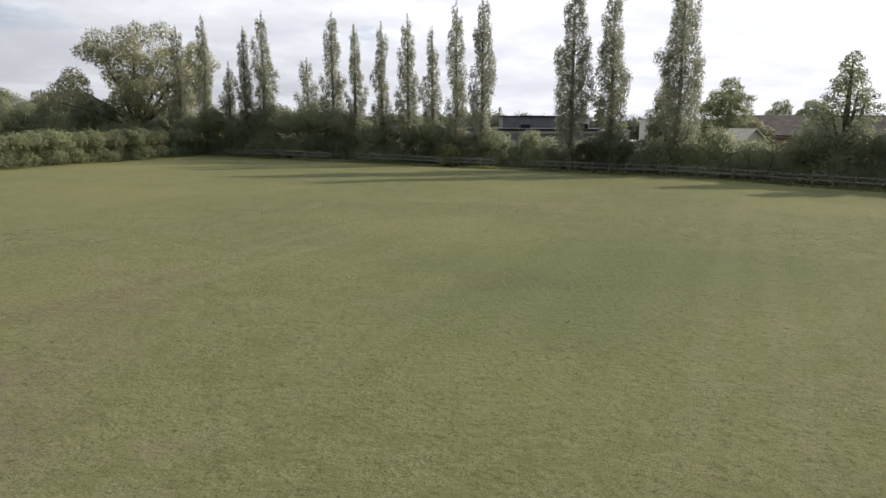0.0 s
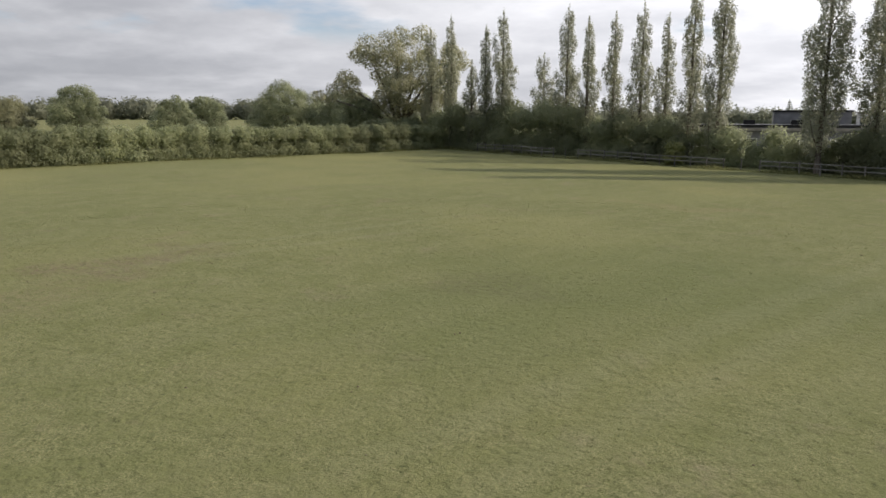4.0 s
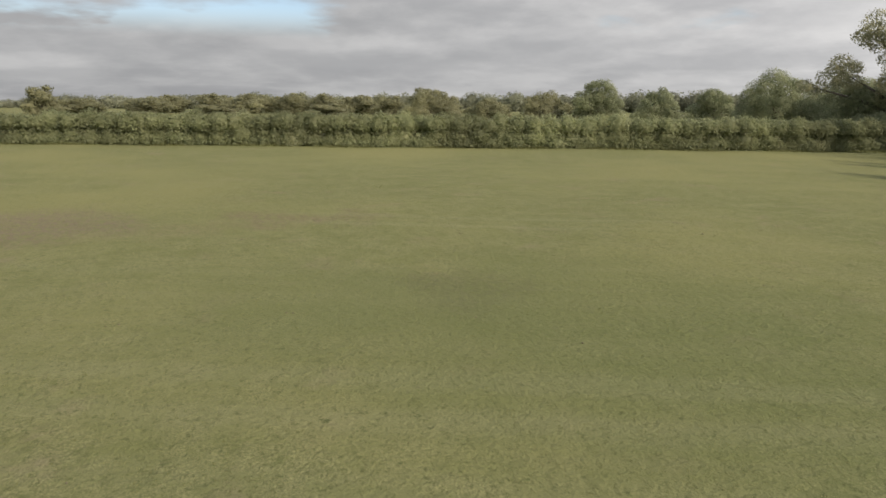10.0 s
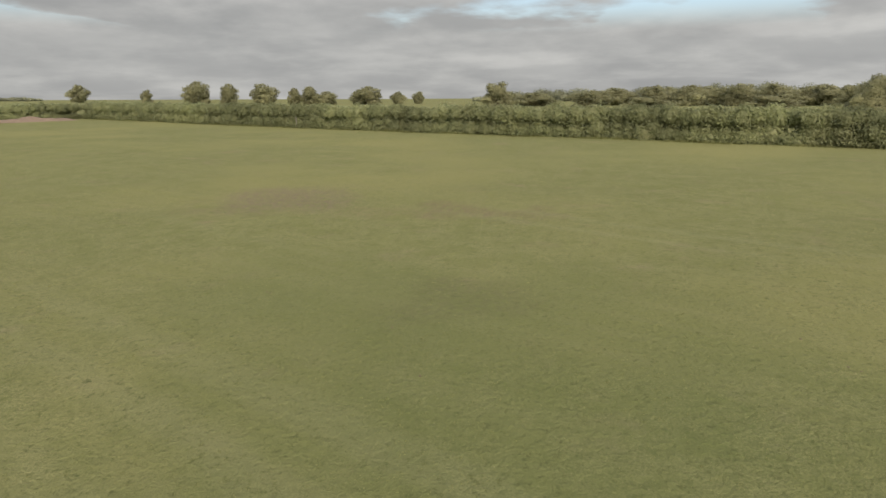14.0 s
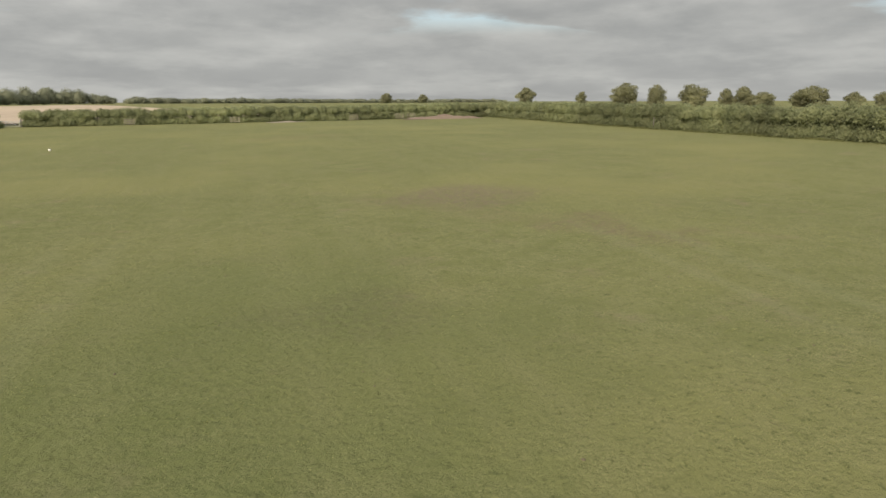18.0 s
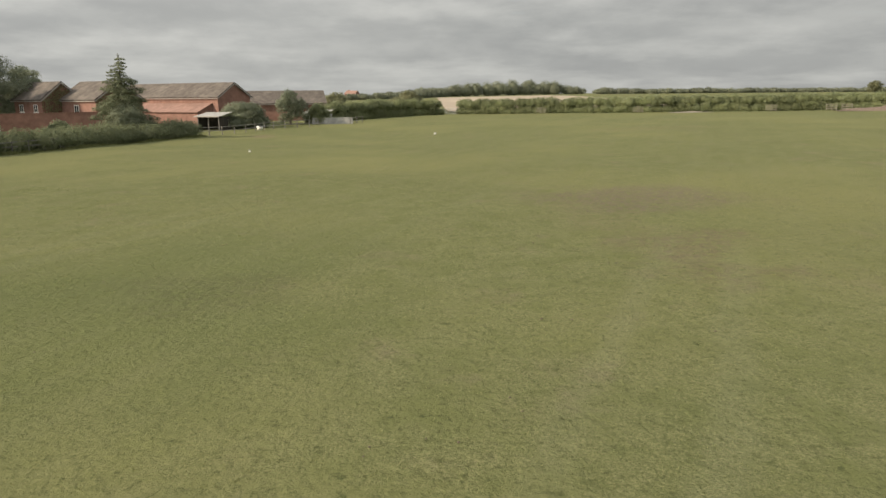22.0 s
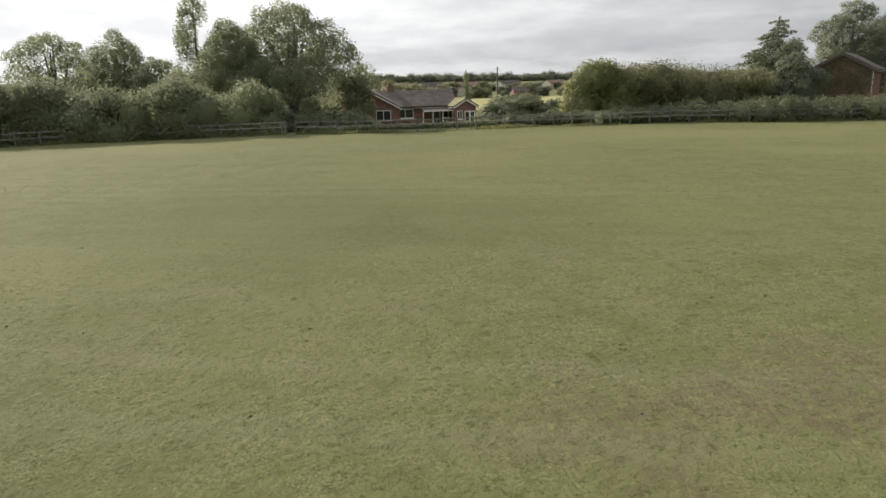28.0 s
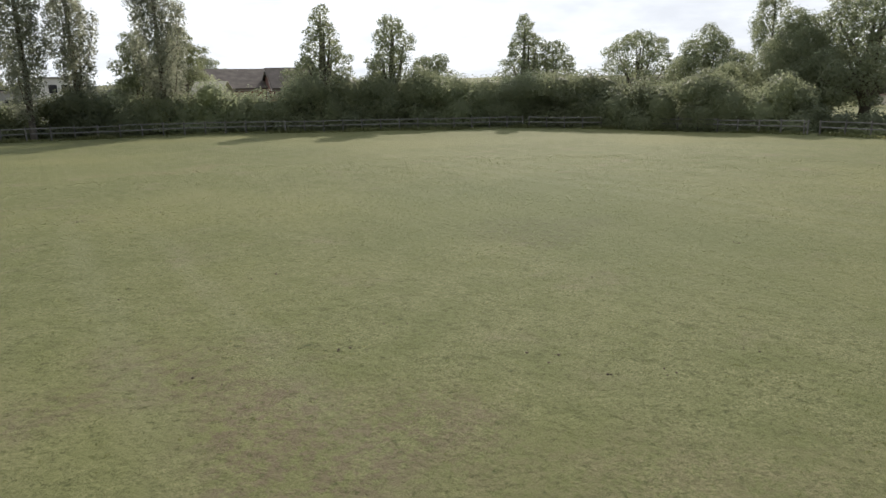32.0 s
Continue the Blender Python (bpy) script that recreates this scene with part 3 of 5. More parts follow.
def broad(x, y, h, w, seed, mat, label="spreading leafy broadleaf tree with dense crown", n=26, bottom=0.25, density=20, size=0.26, core=0.3, name="broadleaf_tree", group="", flat=0.8, z=None, pointy=0.0, clump=0.27, dome=False):
    """A broadleaved tree: uneven lobes on limbs, each built of smaller clumps, so that the outline is ragged."""
    rng = random.Random(seed)
    clumps, limbs = [], []
    lobes = max(8, int(n * 0.55))
    for i in range(lobes):
        u = (i + rng.uniform(0.2, 0.8)) / lobes
        f = bottom + (1 - bottom) * u
        prof = math.sqrt(max(0.05, 1 - (2 * u - 0.8) ** 2 / 1.5)) * (1 - pointy * u)
        if dome:
            prof = math.sqrt(max(0.04, 1 - u ** 2.2))
        a = i * 2.4 + rng.uniform(-0.7, 0.7)
        s = w * clump * rng.uniform(0.7, 1.15) * (1 - 0.72 * pointy * u)
        off = max(0, w * 0.5 * prof - s * 0.75) * rng.uniform(0.5, 1.12)
        c = Vector((math.cos(a) * off, math.sin(a) * off, f * h - s * flat * (0.35 + 0.45 * u)))
        clumps.append((*c, s * 0.85, s * 0.85, s * 0.85 * flat))
        for k in range(6):
            d = Vector((rng.gauss(0, 1), rng.gauss(0, 1), rng.gauss(0.25, 0.9))).normalized()
            q = s * rng.uniform(0.28, 0.52)
            clumps.append((c.x + d.x * s * 0.8, c.y + d.y * s * 0.8, c.z + d.z * s * 0.8 * flat, q, q, q * rng.uniform(0.6, 0.95)))
        if i % 2 == 0:
            z0 = h * bottom * rng.uniform(0.6, 1.0)
            limbs.append(([(0, 0, z0), (c[0] * 0.5, c[1] * 0.5, z0 + (c[2] - z0) * 0.55), c], [0.026 * w, 0.016 * w, 0.005 * w]))
    clumps.append((0, 0, h * (0.5 + bottom / 2), w * 0.24 * (1 - 0.5 * pointy), w * 0.24 * (1 - 0.5 * pointy), h * (1 - bottom) * 0.36))
    trunk = ([(0, 0, 0), (0.03 * w, 0, h * 0.2), (0, 0.02 * w, h * 0.5), (0, 0, h * 0.8)], [0.04 * w, 0.03 * w, 0.02 * w, 0.007 * w])
    return tree(name, x, y, clumps, trunk, limbs, mat, label, density, size, seed, core=core, group=group, z=z, shell=0.5)


def bank(name, path, mat, label, category, seed, density=16, size=0.30, core=0.75, step=0.6, kind="", ragged=0.25, lumps=2.0):
    """A hedge or belt of scrub along a path of (x, y, height, width)."""
    rng = random.Random(seed)
    clumps = []
    for (x0, y0, h0, w0), (x1, y1, h1, w1) in zip(path, path[1:]):
        L = math.hypot(x1 - x0, y1 - y0)
        nx, ny = -(y1 - y0) / L, (x1 - x0) / L
        n = max(1, int(L / (step * (w0 + w1) / 4)))
        for i in range(n):
            k = (i + rng.random()) / n
            h, w = h0 + (h1 - h0) * k, w0 + (w1 - w0) * k
            h *= 1 + ragged * rng.uniform(-1, 1)
            x, y = x0 + (x1 - x0) * k, y0 + (y1 - y0) * k
            g = gz(x, y)
            m = max(1, int(round(h / (w * 0.6))))
            if h > 2 and kind != "stuff":
                clumps.append((x, y, g + 0.45, w * 0.5, w * 0.5, 0.75))
            for j in range(m):
                s = w * 0.5 * rng.uniform(0.75, 1.1)
                v = h / m * 0.62
                o = (w * 0.22) * rng.uniform(-1, 1)
                clumps.append((x + nx * o, y + ny * o, g + (j + 0.5 + rng.uniform(-0.32, 0.32) * (j < m - 1)) * h / m * 0.94, s, s, v * rng.uniform(0.85, 1.25)))
    t = thing(name, 0, 0, 0, label, category, kind=kind)
    P, O = clump_points(clumps, density, seed, 0.3, lower=0.6)
    ok = P[:, 2] > height(P[:, 0], P[:, 1])
    child("foliage", leaf_mesh("foliage", P[ok], size, mat, seed + 1, O[ok], soft=False), t)
    tagged(child("inner_foliage", core_mesh("inner_foliage", clumps, core, mat, seed + 2), t), kind="stuff")
    return t


# the clipped hedge along the west side and the one along the south
bank("hedge", [(-34.7, 97.2, 3.3, 2.6), (-42.2, 74.8, 3.4, 2.6), (-52.1, 46, 3.4, 2.6), (-60.9, 19.3, 3.4, 2.6), (-73.9, -21.1, 3.2, 2.5), (-98.5, -83.4, 3.2, 2.6)], M_LEAF_HEDGE, "long clipped green field hedge", "hedge", 11, density=20, size=0.28, ragged=0.07, core=0.8)
bank("hedge", [(-97.1, -84.5, 3, 2.6), (-67, -94.3, 3, 2.6), (-9.4, -115.6, 3, 2.6)], M_LEAF_HEDGE, "long clipped hawthorn hedge behind the paddock", "hedge", 12, density=18, size=0.30, ragged=0.09, core=0.8)
bank("hedge", [(-5.0, -115.2, 3.0, 2.4), (3.3, -110.6, 3.3, 2.9), (15.7, -90.2, 3.3, 2.9)], M_LEAF_HEDGE, "dark trimmed hedge beside a field gate", "hedge", 13, density=16, size=0.32, ragged=0.12, core=0.8)
# scrub behind the north and east fences
bank("scrub", [(-36.2, 100.3, 5.3, 4.5), (-27.3, 97.4, 6.1, 5.1), (-14.3, 94, 5.9, 5.1), (-6.2, 90.2, 4.7, 4.6), (3.1, 86, 4.1, 4.1), (10.3, 82.4, 3.5, 3.6), (20.4, 77.7, 3.5, 3.6), (27.9, 73.1, 4.1, 4.0), (32.5, 69.0, 4.5, 4.2), (36.7, 65, 4.8, 4.4), (49.5, 53.7, 4.5, 4.4), (55.1, 49.1, 4.5, 4.4)], M_LEAF_SCRUB, "dense dark bramble and hawthorn scrub", "scrub", 21, density=18, size=0.26)
bank("scrub", [(47.6, 55.2, 4.3, 4.4), (52.6, 50.2, 4.7, 4.4), (51.2, 40.4, 4.7, 4.6), (51.0, 30.5, 4.6, 4.6), (50.6, 24.2, 3.4, 3.2)], M_LEAF_SCRUB, "dark overgrown scrub behind the fence", "scrub", 22, density=22, size=0.26)
bank("scrub", [(50.6, 24.6, 2.6, 2.8), (51.8, 21.5, 1.9, 2.4), (52.2, 18.0, 1.6, 2.2), (53.0, 14.6, 1.7, 2.2)], M_LEAF_BRAMBLE, "low dark brambles under the oak", "scrub", 25, density=20, size=0.24)
bank("hedge", [(50, 21.3, 0.5, 0.9), (48.1, 11.6, 0.5, 0.9), (46.9, 3.6, 0.6, 0.9)], M_LEAF_HEDGE, "low trimmed garden hedge", "hedge", 24, density=24, size=0.2, ragged=0.05)
bank("hedge", [(46.3, 2.7, 0.9, 1.6), (43.6, -6, 1.2, 2.0), (40.2, -14, 1.6, 2.4), (38.2, -19.1, 1.8, 2.6), (34.5, -29.8, 1.7, 2.6), (31.3, -40.5, 1.7, 2.6), (28.1, -52.2, 2.1, 2.7)], M_LEAF_BRAMBLE, "untrimmed dark green hedge with bramble", "hedge", 23, density=30, size=0.2, ragged=0.14, step=0.45)


def bush(x, y, h, w, seed, mat, label, density=20, size=0.25, n=16):
    rng = random.Random(seed)
    clumps = []
    for i in range(n):
        a, r = i * 2.4, w * 0.34 * math.sqrt((i + 0.5) / n) * rng.uniform(0.7, 1.15)
        s = w * rng.uniform(0.17, 0.26)
        k = 1 - 0.5 * (r / (w * 0.4)) ** 2
        top = h * k * rng.uniform(0.8, 1.02)
        clumps.append((math.cos(a) * r, math.sin(a) * r, top * 0.35, s, s, top * 0.38))
        clumps.append((math.cos(a + 0.4) * r * 0.9, math.sin(a + 0.4) * r * 0.9, top * 0.78, s * 0.8, s * 0.8, top * 0.24))
    t = thing("bush", x, y, gz(x, y) - 0.1, label, "bush")
    P, O = clump_points(clumps, density, seed, 0.35, 0.6)
    P[:, 2] = np.maximum(P[:, 2], 0.05)
    child("foliage", leaf_mesh("foliage", P, size, mat, seed, O), t)
    tagged(child("inner_foliage", core_mesh("inner_foliage", clumps, 0.72, mat, seed + 1), t), kind="stuff")
    return t


bush(51.2, -0.2, 3.5, 8.8, 31, M_LEAF_BRAMBLE, "rounded dark shrub behind the fence")
bush(48.2, -8.2, 6.5, 8.8, 32, M_LEAF_LIME, "tall yellow-green willow bush behind the hedge", n=22)
bush(60.0, -8.6, 3.9, 3.2, 45, M_LEAF_CONIFER, "dark round yew in the field beyond", n=8)
bank("thicket", [(48.6, -10.5, 5.4, 5.4), (46.4, -14.5, 5.2, 5.6), (44.6, -18.5, 5.1, 5.4), (44.2, -23.0, 4.8, 5.0)], M_LEAF_THICKET, "tall flat-topped thicket of hawthorn behind the fence", "thicket", 33, density=20, size=0.24, ragged=0.10, step=0.5)
bush(46.0, -25.0, 4.9, 7.0, 35, M_LEAF_BRAMBLE, "broad leafy shrub below a conifer")
broad(46.2, -29.6, 7.8, 8.0, 42, M_LEAF_GREY, "olive-green ivy-hung tree screening the brick house", n=22, bottom=0.05)
bush(40.2, -42.6, 2.7, 3.6, 36, M_LEAF_OAK, "leafy shrub against the farm wall")
bush(26.2, -72, 4.5, 8.6, 37, M_LEAF_GREY, "round olive-green thorn bush in the yard", n=14)
broad(20.6, -79.6, 6.0, 6.0, 43, M_LEAF_GREY, "olive-green hawthorn tree in the yard", n=16, bottom=0.22, name="hawthorn_tree")
bush(16.4, -82.4, 4.1, 4.9, 41, M_LEAF_HEDGE, "bush beside the yard", n=10)
bush(24.2, 74.7, 3.3, 2.2, 38, M_LEAF_LIME, "pale flowering shrub in the scrub", n=8)
bush(0.5, 82.9, 3.1, 3.1, 39, M_LEAF_LIME, "light green elder bush in the scrub", n=8)
bush(42.5, -5.0, 1.4, 1.1, 40, material("pale leaves", [(0.3, 0.33, 0.18), (0.5, 0.52, 0.34)], 2.0, 0.6, island=0.5, leaf=0.3), "small pale cream-leaved shrub at the fence", size=0.14, density=40, n=6)

bush(-40.3, 99.9, 5.0, 7.0, 47, M_LEAF_OAK, "dark elder bush at the corner of the hedges")
bush(-45.0, 98.5, 4.6, 10.0, 46, M_LEAF_OAK, "dense shrub below the willow")

# poplars
for i, (x, y, h, w) in enumerate([(-37.3, 100.6, 17.7, 3.2), (-32.9, 98.3, 18.7, 3.3), (-29.3, 97.4, 12.4, 3.1), (-27, 96.9, 17.1, 2.9), (-24.5, 97.1, 19.1, 4.1), (-18.5, 96.9, 12.9, 3.9), (-14.7, 94.5, 18.8, 3.6), (-11.5, 92.5, 17.3, 3),
                                  (-7.9, 90.9, 17.2, 3.1), (-4.5, 90.2, 18.2, 3.5), (-1.4, 88.4, 16.4, 2.7), (1.5, 86.4, 19.2, 3.4), (4.6, 85, 19.8, 3.6), (14.1, 78.2, 21.1, 4.6), (18.5, 78.5, 21.3, 4.3), (24.9, 75.2, 22.0, 5.4)]):
    poplar(x, y, h, w, 100 + i)
poplar(71.9, 31, 16.8, 6.4, 130, M_LEAF_OAK, group="")


def big_willow(x, y):
    rng = random.Random(5)
    clumps, limbs = [], []
    lobes = [(0, 0, 13.6, 5.7, 5.4), (4, 2, 12.5, 4.8, 5.2), (8, 1, 12.5, 3.6, 4.0), (-4.0, -2, 13.6, 3.2, 3.0), (-6.5, -4, 9.0, 3.4, 2.4), (5, 1, 7.5, 4.4, 3.4), (-1, -1, 6.5, 4.2, 2.6), (-3, 1, 9, 4.2, 3.0), (2, -3, 8, 4.2, 3.2), (6.5, 3, 9, 2.5, 3.5), (-9.5, -7, 7.6, 2.0, 1.0)]
    for lx, ly, lz, r, v in lobes:
        for k in range(15):
            d = Vector((rng.gauss(0, 1), rng.gauss(0, 1), rng.gauss(0, 1))).normalized()
            s = r * rng.uniform(0.24, 0.42)
            q = rng.uniform(0.35, 0.95)
            clumps.append((lx + d.x * r * q, ly + d.y * r * q, lz + d.z * v * q, s, s, s * 0.85))
        limbs.append(([(0, 0, 3), (lx * 0.5, ly * 0.5, 3 + (lz - 3) * 0.6), (lx, ly, lz)], [0.32, 0.2, 0.06]))
    trunk = ([(0, 0, 0), (0.2, 0, 3), (-0.3, 0.2, 8), (0, 0, 14)], [0.7, 0.5, 0.3, 0.08])
    return tree("willow_tree", x, y, clumps, trunk, limbs, M_LEAF_BIG, "large pale willow with an open spreading crown", 12, 0.32, 201, core=0.15)


big_willow(-45, 104.3)
broad(-68.5, 105.5, 9.7, 15.5, 210, M_LEAF_OAK, "dark round-headed oak behind the hedge", bottom=0.12)
broad(-58.2, 109.4, 8.8, 13.5, 211, M_LEAF_OAK, "dark round-headed oak behind the hedge", bottom=0.12)
broad(-50.4, 102.2, 7.6, 9.0, 212, M_LEAF_OAK, "dark holly-like tree below the willow", bottom=0.1)
broad(-82.9, 93.7, 7.2, 9.4, 213, M_LEAF_OAK, "field maple standing behind the hedge", density=12, size=0.36, bottom=0.0)
broad(-106.3, 125.4, 8.4, 10.5, 214, M_LEAF_OAK, "hedgerow oak behind the hedge", density=12, size=0.36, bottom=0.0)
broad(-139.7, 101.1, 7.6, 12.5, 215, M_LEAF_OLIVE, "spreading hedgerow oak beyond the field", density=12, size=0.36, bottom=0.0)
broad(-128.1, 109.8, 9.7, 13, 216, M_LEAF_OAK, "tall rounded hedgerow oak beyond the field", density=12, size=0.36, bottom=0.0)
broad(-152.5, 75.3, 8.1, 16.5, 217, M_LEAF_OLIVE, "broad round-headed olive-green tree", density=11, size=0.36, bottom=0.0, n=40, clump=0.2)
broad(-159.7, 94.5, 6.2, 10, 218, M_LEAF_OLIVE, "low hedgerow tree behind the hedge", density=12, size=0.36, bottom=0.0)

# trees behind the north-east corner
broad(38.4, 67.4, 12.5, 12.8, 220, M_LEAF_OAK, "young conical maple with an open crown", n=46, pointy=0.8, bottom=0.12, core=0.0, density=14, size=0.26, clump=0.17, name="maple_tree")
broad(43.3, 62.1, 11.6, 14.0, 221, M_LEAF_OAK, "young maple with a ragged crown", n=44, pointy=0.75, bottom=0.12, core=0.0, density=14, size=0.26, clump=0.17, name="maple_tree")
broad(48.9, 60.6, 7.8, 6.6, 222, M_LEAF_OAK, "low rounded thorn tree behind the fence", n=16)
broad(57.9, 54.5, 13.3, 13.4, 223, M_LEAF_OAK, "conical dark-leaved lime tree", n=48, pointy=0.85, bottom=0.12, core=0.0, density=15, clump=0.17, name="lime_tree")
broad(60.1, 51.6, 10.5, 9.4, 224, M_LEAF_OAK, "rounded dark lime tree behind the scrub", n=34, pointy=0.55, core=0.1, density=16, clump=0.2, name="lime_tree")
broad(74.3, 46.8, 12.8, 10.8, 225, M_LEAF_OAK, "open-crowned ash tree behind the paddock", n=36, core=0.0, density=14, clump=0.18, name="ash_tree")
broad(86.9, 41.9, 13.2, 11.3, 226, M_LEAF_OAK, "dense rounded ash tree behind the scrub", n=28, name="ash_tree")
broad(80.3, 36.7, 10.3, 6.8, 227, M_LEAF_OAK, "slender leafy tree beside the poplar", n=18)
broad(65.5, 20.9, 14.3, 18.0, 228, M_LEAF_OAK, "big spreading oak with a domed open crown", n=56, bottom=0.36, density=13, size=0.28, core=0.15, clump=0.17, name="oak_tree", dome=True)
broad(64.8, 13.9, 7.2, 5.0, 263, M_LEAF_BRAMBLE, "dark dense cherry tree beside the bungalow", n=20, bottom=0.02, density=18)
broad(64.7, 27.3, 12.7, 10.8, 229, M_LEAF_OAK, "grey-green willow beside the oak", n=28, bottom=0.1, name="willow_tree")
broad(60.5, 32.4, 7.8, 5.9, 230, M_LEAF_SCRUB, "overgrown hawthorn bush at the fence", n=18, bottom=0.1)
broad(34.8, 86, 10.6, 8.5, 231, M_LEAF_HEDGE, "leafy sycamore beside the poplar", n=24, bottom=0.1)
broad(25.0, 79.4, 9.6, 6.8, 232, M_LEAF_OAK, "dark ivy-covered tree by the poplar", n=24, bottom=0.05, pointy=0.4)
broad(64.7, 135.5, 11.3, 8, 233, M_LEAF_OAK, "distant dark green garden tree", density=14, size=0.32, n=18)
broad(60, 114.9, 11, 7.5, 234, M_LEAF_OAK, "distant dark green garden tree", density=14, size=0.32, n=18)
broad(15.4, 122.5, 6.6, 7.2, 235, M_LEAF_LIME, "small bright green garden tree", density=14, size=0.32, n=14)
broad(26.8, 113.8, 6.4, 6.1, 236, M_LEAF_LIME, "small bright green garden tree", density=14, size=0.32, n=14)
# trees behind the south-east farm
broad(66.5, -58.5, 14.3, 12.5, 240, M_LEAF_GREY, "tall feathery birch tree", n=40, core=0.3, bottom=0.1, density=15, size=0.28, clump=0.22, name="birch_tree")
broad(66.5, -69.0, 14.6, 17.0, 241, M_LEAF_GREY, "tall weeping willow behind the houses", n=40, core=0.4, bottom=0.08, density=14, size=0.3, clump=0.22, name="willow_tree")
broad(64.3, -79.8, 10.3, 7.8, 242, M_LEAF_GREY, "leafy tree behind the houses", n=22, bottom=0.1)


def conifer(x, y, h, w, seed, mat=None, label="dark conical spruce with layered branches", density=26, size=0.2):
    """A spruce: whorls of drooping boughs, each a row of flat sprays that grow smaller to the tip."""
    rng = random.Random(seed)
    clumps, limbs = [], []
    n = int(h * 2.5)
    for i in range(n):
        f = 0.07 + 0.91 * i / n
        reach = w * 0.52 * (1.02 - f) ** 0.9 + 0.12
        for k in range(6 if f < 0.75 else 4):
            a = k * 6.28 / 6 + i * 0.9 + rng.uniform(-0.35, 0.35)
            r = reach * rng.uniform(0.55, 1.25)
            lift = rng.uniform(-0.08, 0.16) * r
            for j in range(4):
                d = (0.30 + 0.23 * j) * r
                s = max(0.24, r * (0.30 - 0.035 * j)) * rng.uniform(0.75, 1.35)
                clumps.append((math.cos(a) * d, math.sin(a) * d, f * h - 0.22 * d + lift * (d / r) ** 2, s, s, s * 0.55))
            if k % 3 == 0 and i % 2 == 0:
                limbs.append(([(0, 0, f * h), (math.cos(a) * r * 0.5, math.sin(a) * r * 0.5, f * h - 0.11 * r), (math.cos(a) * r, math.sin(a) * r, f * h - 0.22 * r + lift)], [0.05, 0.035, 0.01]))
    clumps.append((0, 0, h * 0.97, 0.16, 0.16, 0.4))
    trunk = ([(0, 0, 0), (0, 0, h * 0.5), (0, 0, h)], [0.26, 0.15, 0.02])
    return tree("conifer_tree", x, y, clumps, trunk, limbs[:16], mat or M_LEAF_CONIFER, label, density, size, seed, core=0.0, shell=0.8)


conifer(48.9, -30.0, 10.5, 11.5, 250)
conifer(34.5, -47.2, 10.2, 7.6, 251)
bush(33.6, -45.2, 4.6, 5.4, 48, M_LEAF_GREY, "olive-green thorn bush at the foot of a spruce")
conifer(153.2, -2.0, 14.6, 8.5, 252, density=6, size=0.42)
conifer(29.6, 134.5, 10.3, 4.3, 253, density=12, size=0.3)
conifer(12.4, 156.5, 8.4, 2.5, 254)

# ---- fences ----


def beam(name, a, b, w, h, mat):
    """A straight rail or post of rectangular section from a to b with bevelled long edges."""
    a, b = Vector(a), Vector(b)
    d = (b - a).normalized()
    side = d.cross(Vector((0, 0, 1)))
    side = Vector((1, 0, 0)) if side.length < 1e-3 else side.normalized()
    up = side.cross(d)
    c = 0.18
    ring = [(-1, -1 + c), (-1 + c, -1), (1 - c, -1), (1, -1 + c), (1, 1 - c), (1 - c, 1), (-1 + c, 1), (-1, 1 - c)]
    V = [p + side * (u * w / 2) + up * (v * h / 2) for p in (a, b) for u, v in ring]
    F = [(i, (i + 1) % 8, 8 + (i + 1) % 8, 8 + i) for i in range(8)] + [tuple(range(7, -1, -1)), tuple(range(8, 16))]
    return mesh_of(name, V, F, mat)


def along(path, step):
    """Points every step metres along a bent line."""
    out, left = [], 0.0
    for (x0, y0), (x1, y1) in zip(path, path[1:]):
        L = math.hypot(x1 - x0, y1 - y0)
        s = left
        while s < L:
            out.append((x0 + (x1 - x0) * s / L, y0 + (y1 - y0) * s / L))
            s += step
        left = s - L
    out.append(path[-1])
    return out


POST = beam("post", (0, 0, -0.3), (0, 0, 1.18), 0.10, 0.10, M_WOOD)


def rail_fence(path, label, heights=(1.05, 0.62), step=1.8, seed=0, gaps=()):
    rng = random.Random(seed)
    pts = along(path, step)
    t = thing("fence", pts[0][0], pts[0][1], gz(*pts[0]), label, "fence")
    inv = Matrix.Translation((-pts[0][0], -pts[0][1], -gz(*pts[0])))
    for i, (x, y) in enumerate(pts):
        child("post", POST, t, at=inv @ pose(x, y, gz(x, y) + rng.uniform(-0.06, 0.05), rng.uniform(-2, 2), rng.uniform(-2, 2), rng.uniform(0, 90)))
    for i in range(0, len(pts) - 1, 2):
        if i in gaps:
            continue
        j = min(i + 2, len(pts) - 1)
        (x0, y0), (x1, y1) = pts[i], pts[j]
        for h in heights:
            d0, d1 = rng.uniform(-0.04, 0.04), rng.uniform(-0.04, 0.04)
            child("rail", beam("rail", (x0, y0, gz(x0, y0) + h + d0), (x1, y1, gz(x1, y1) + h + d1), 0.04, 0.085, M_RAIL), t, at=inv)
    return t


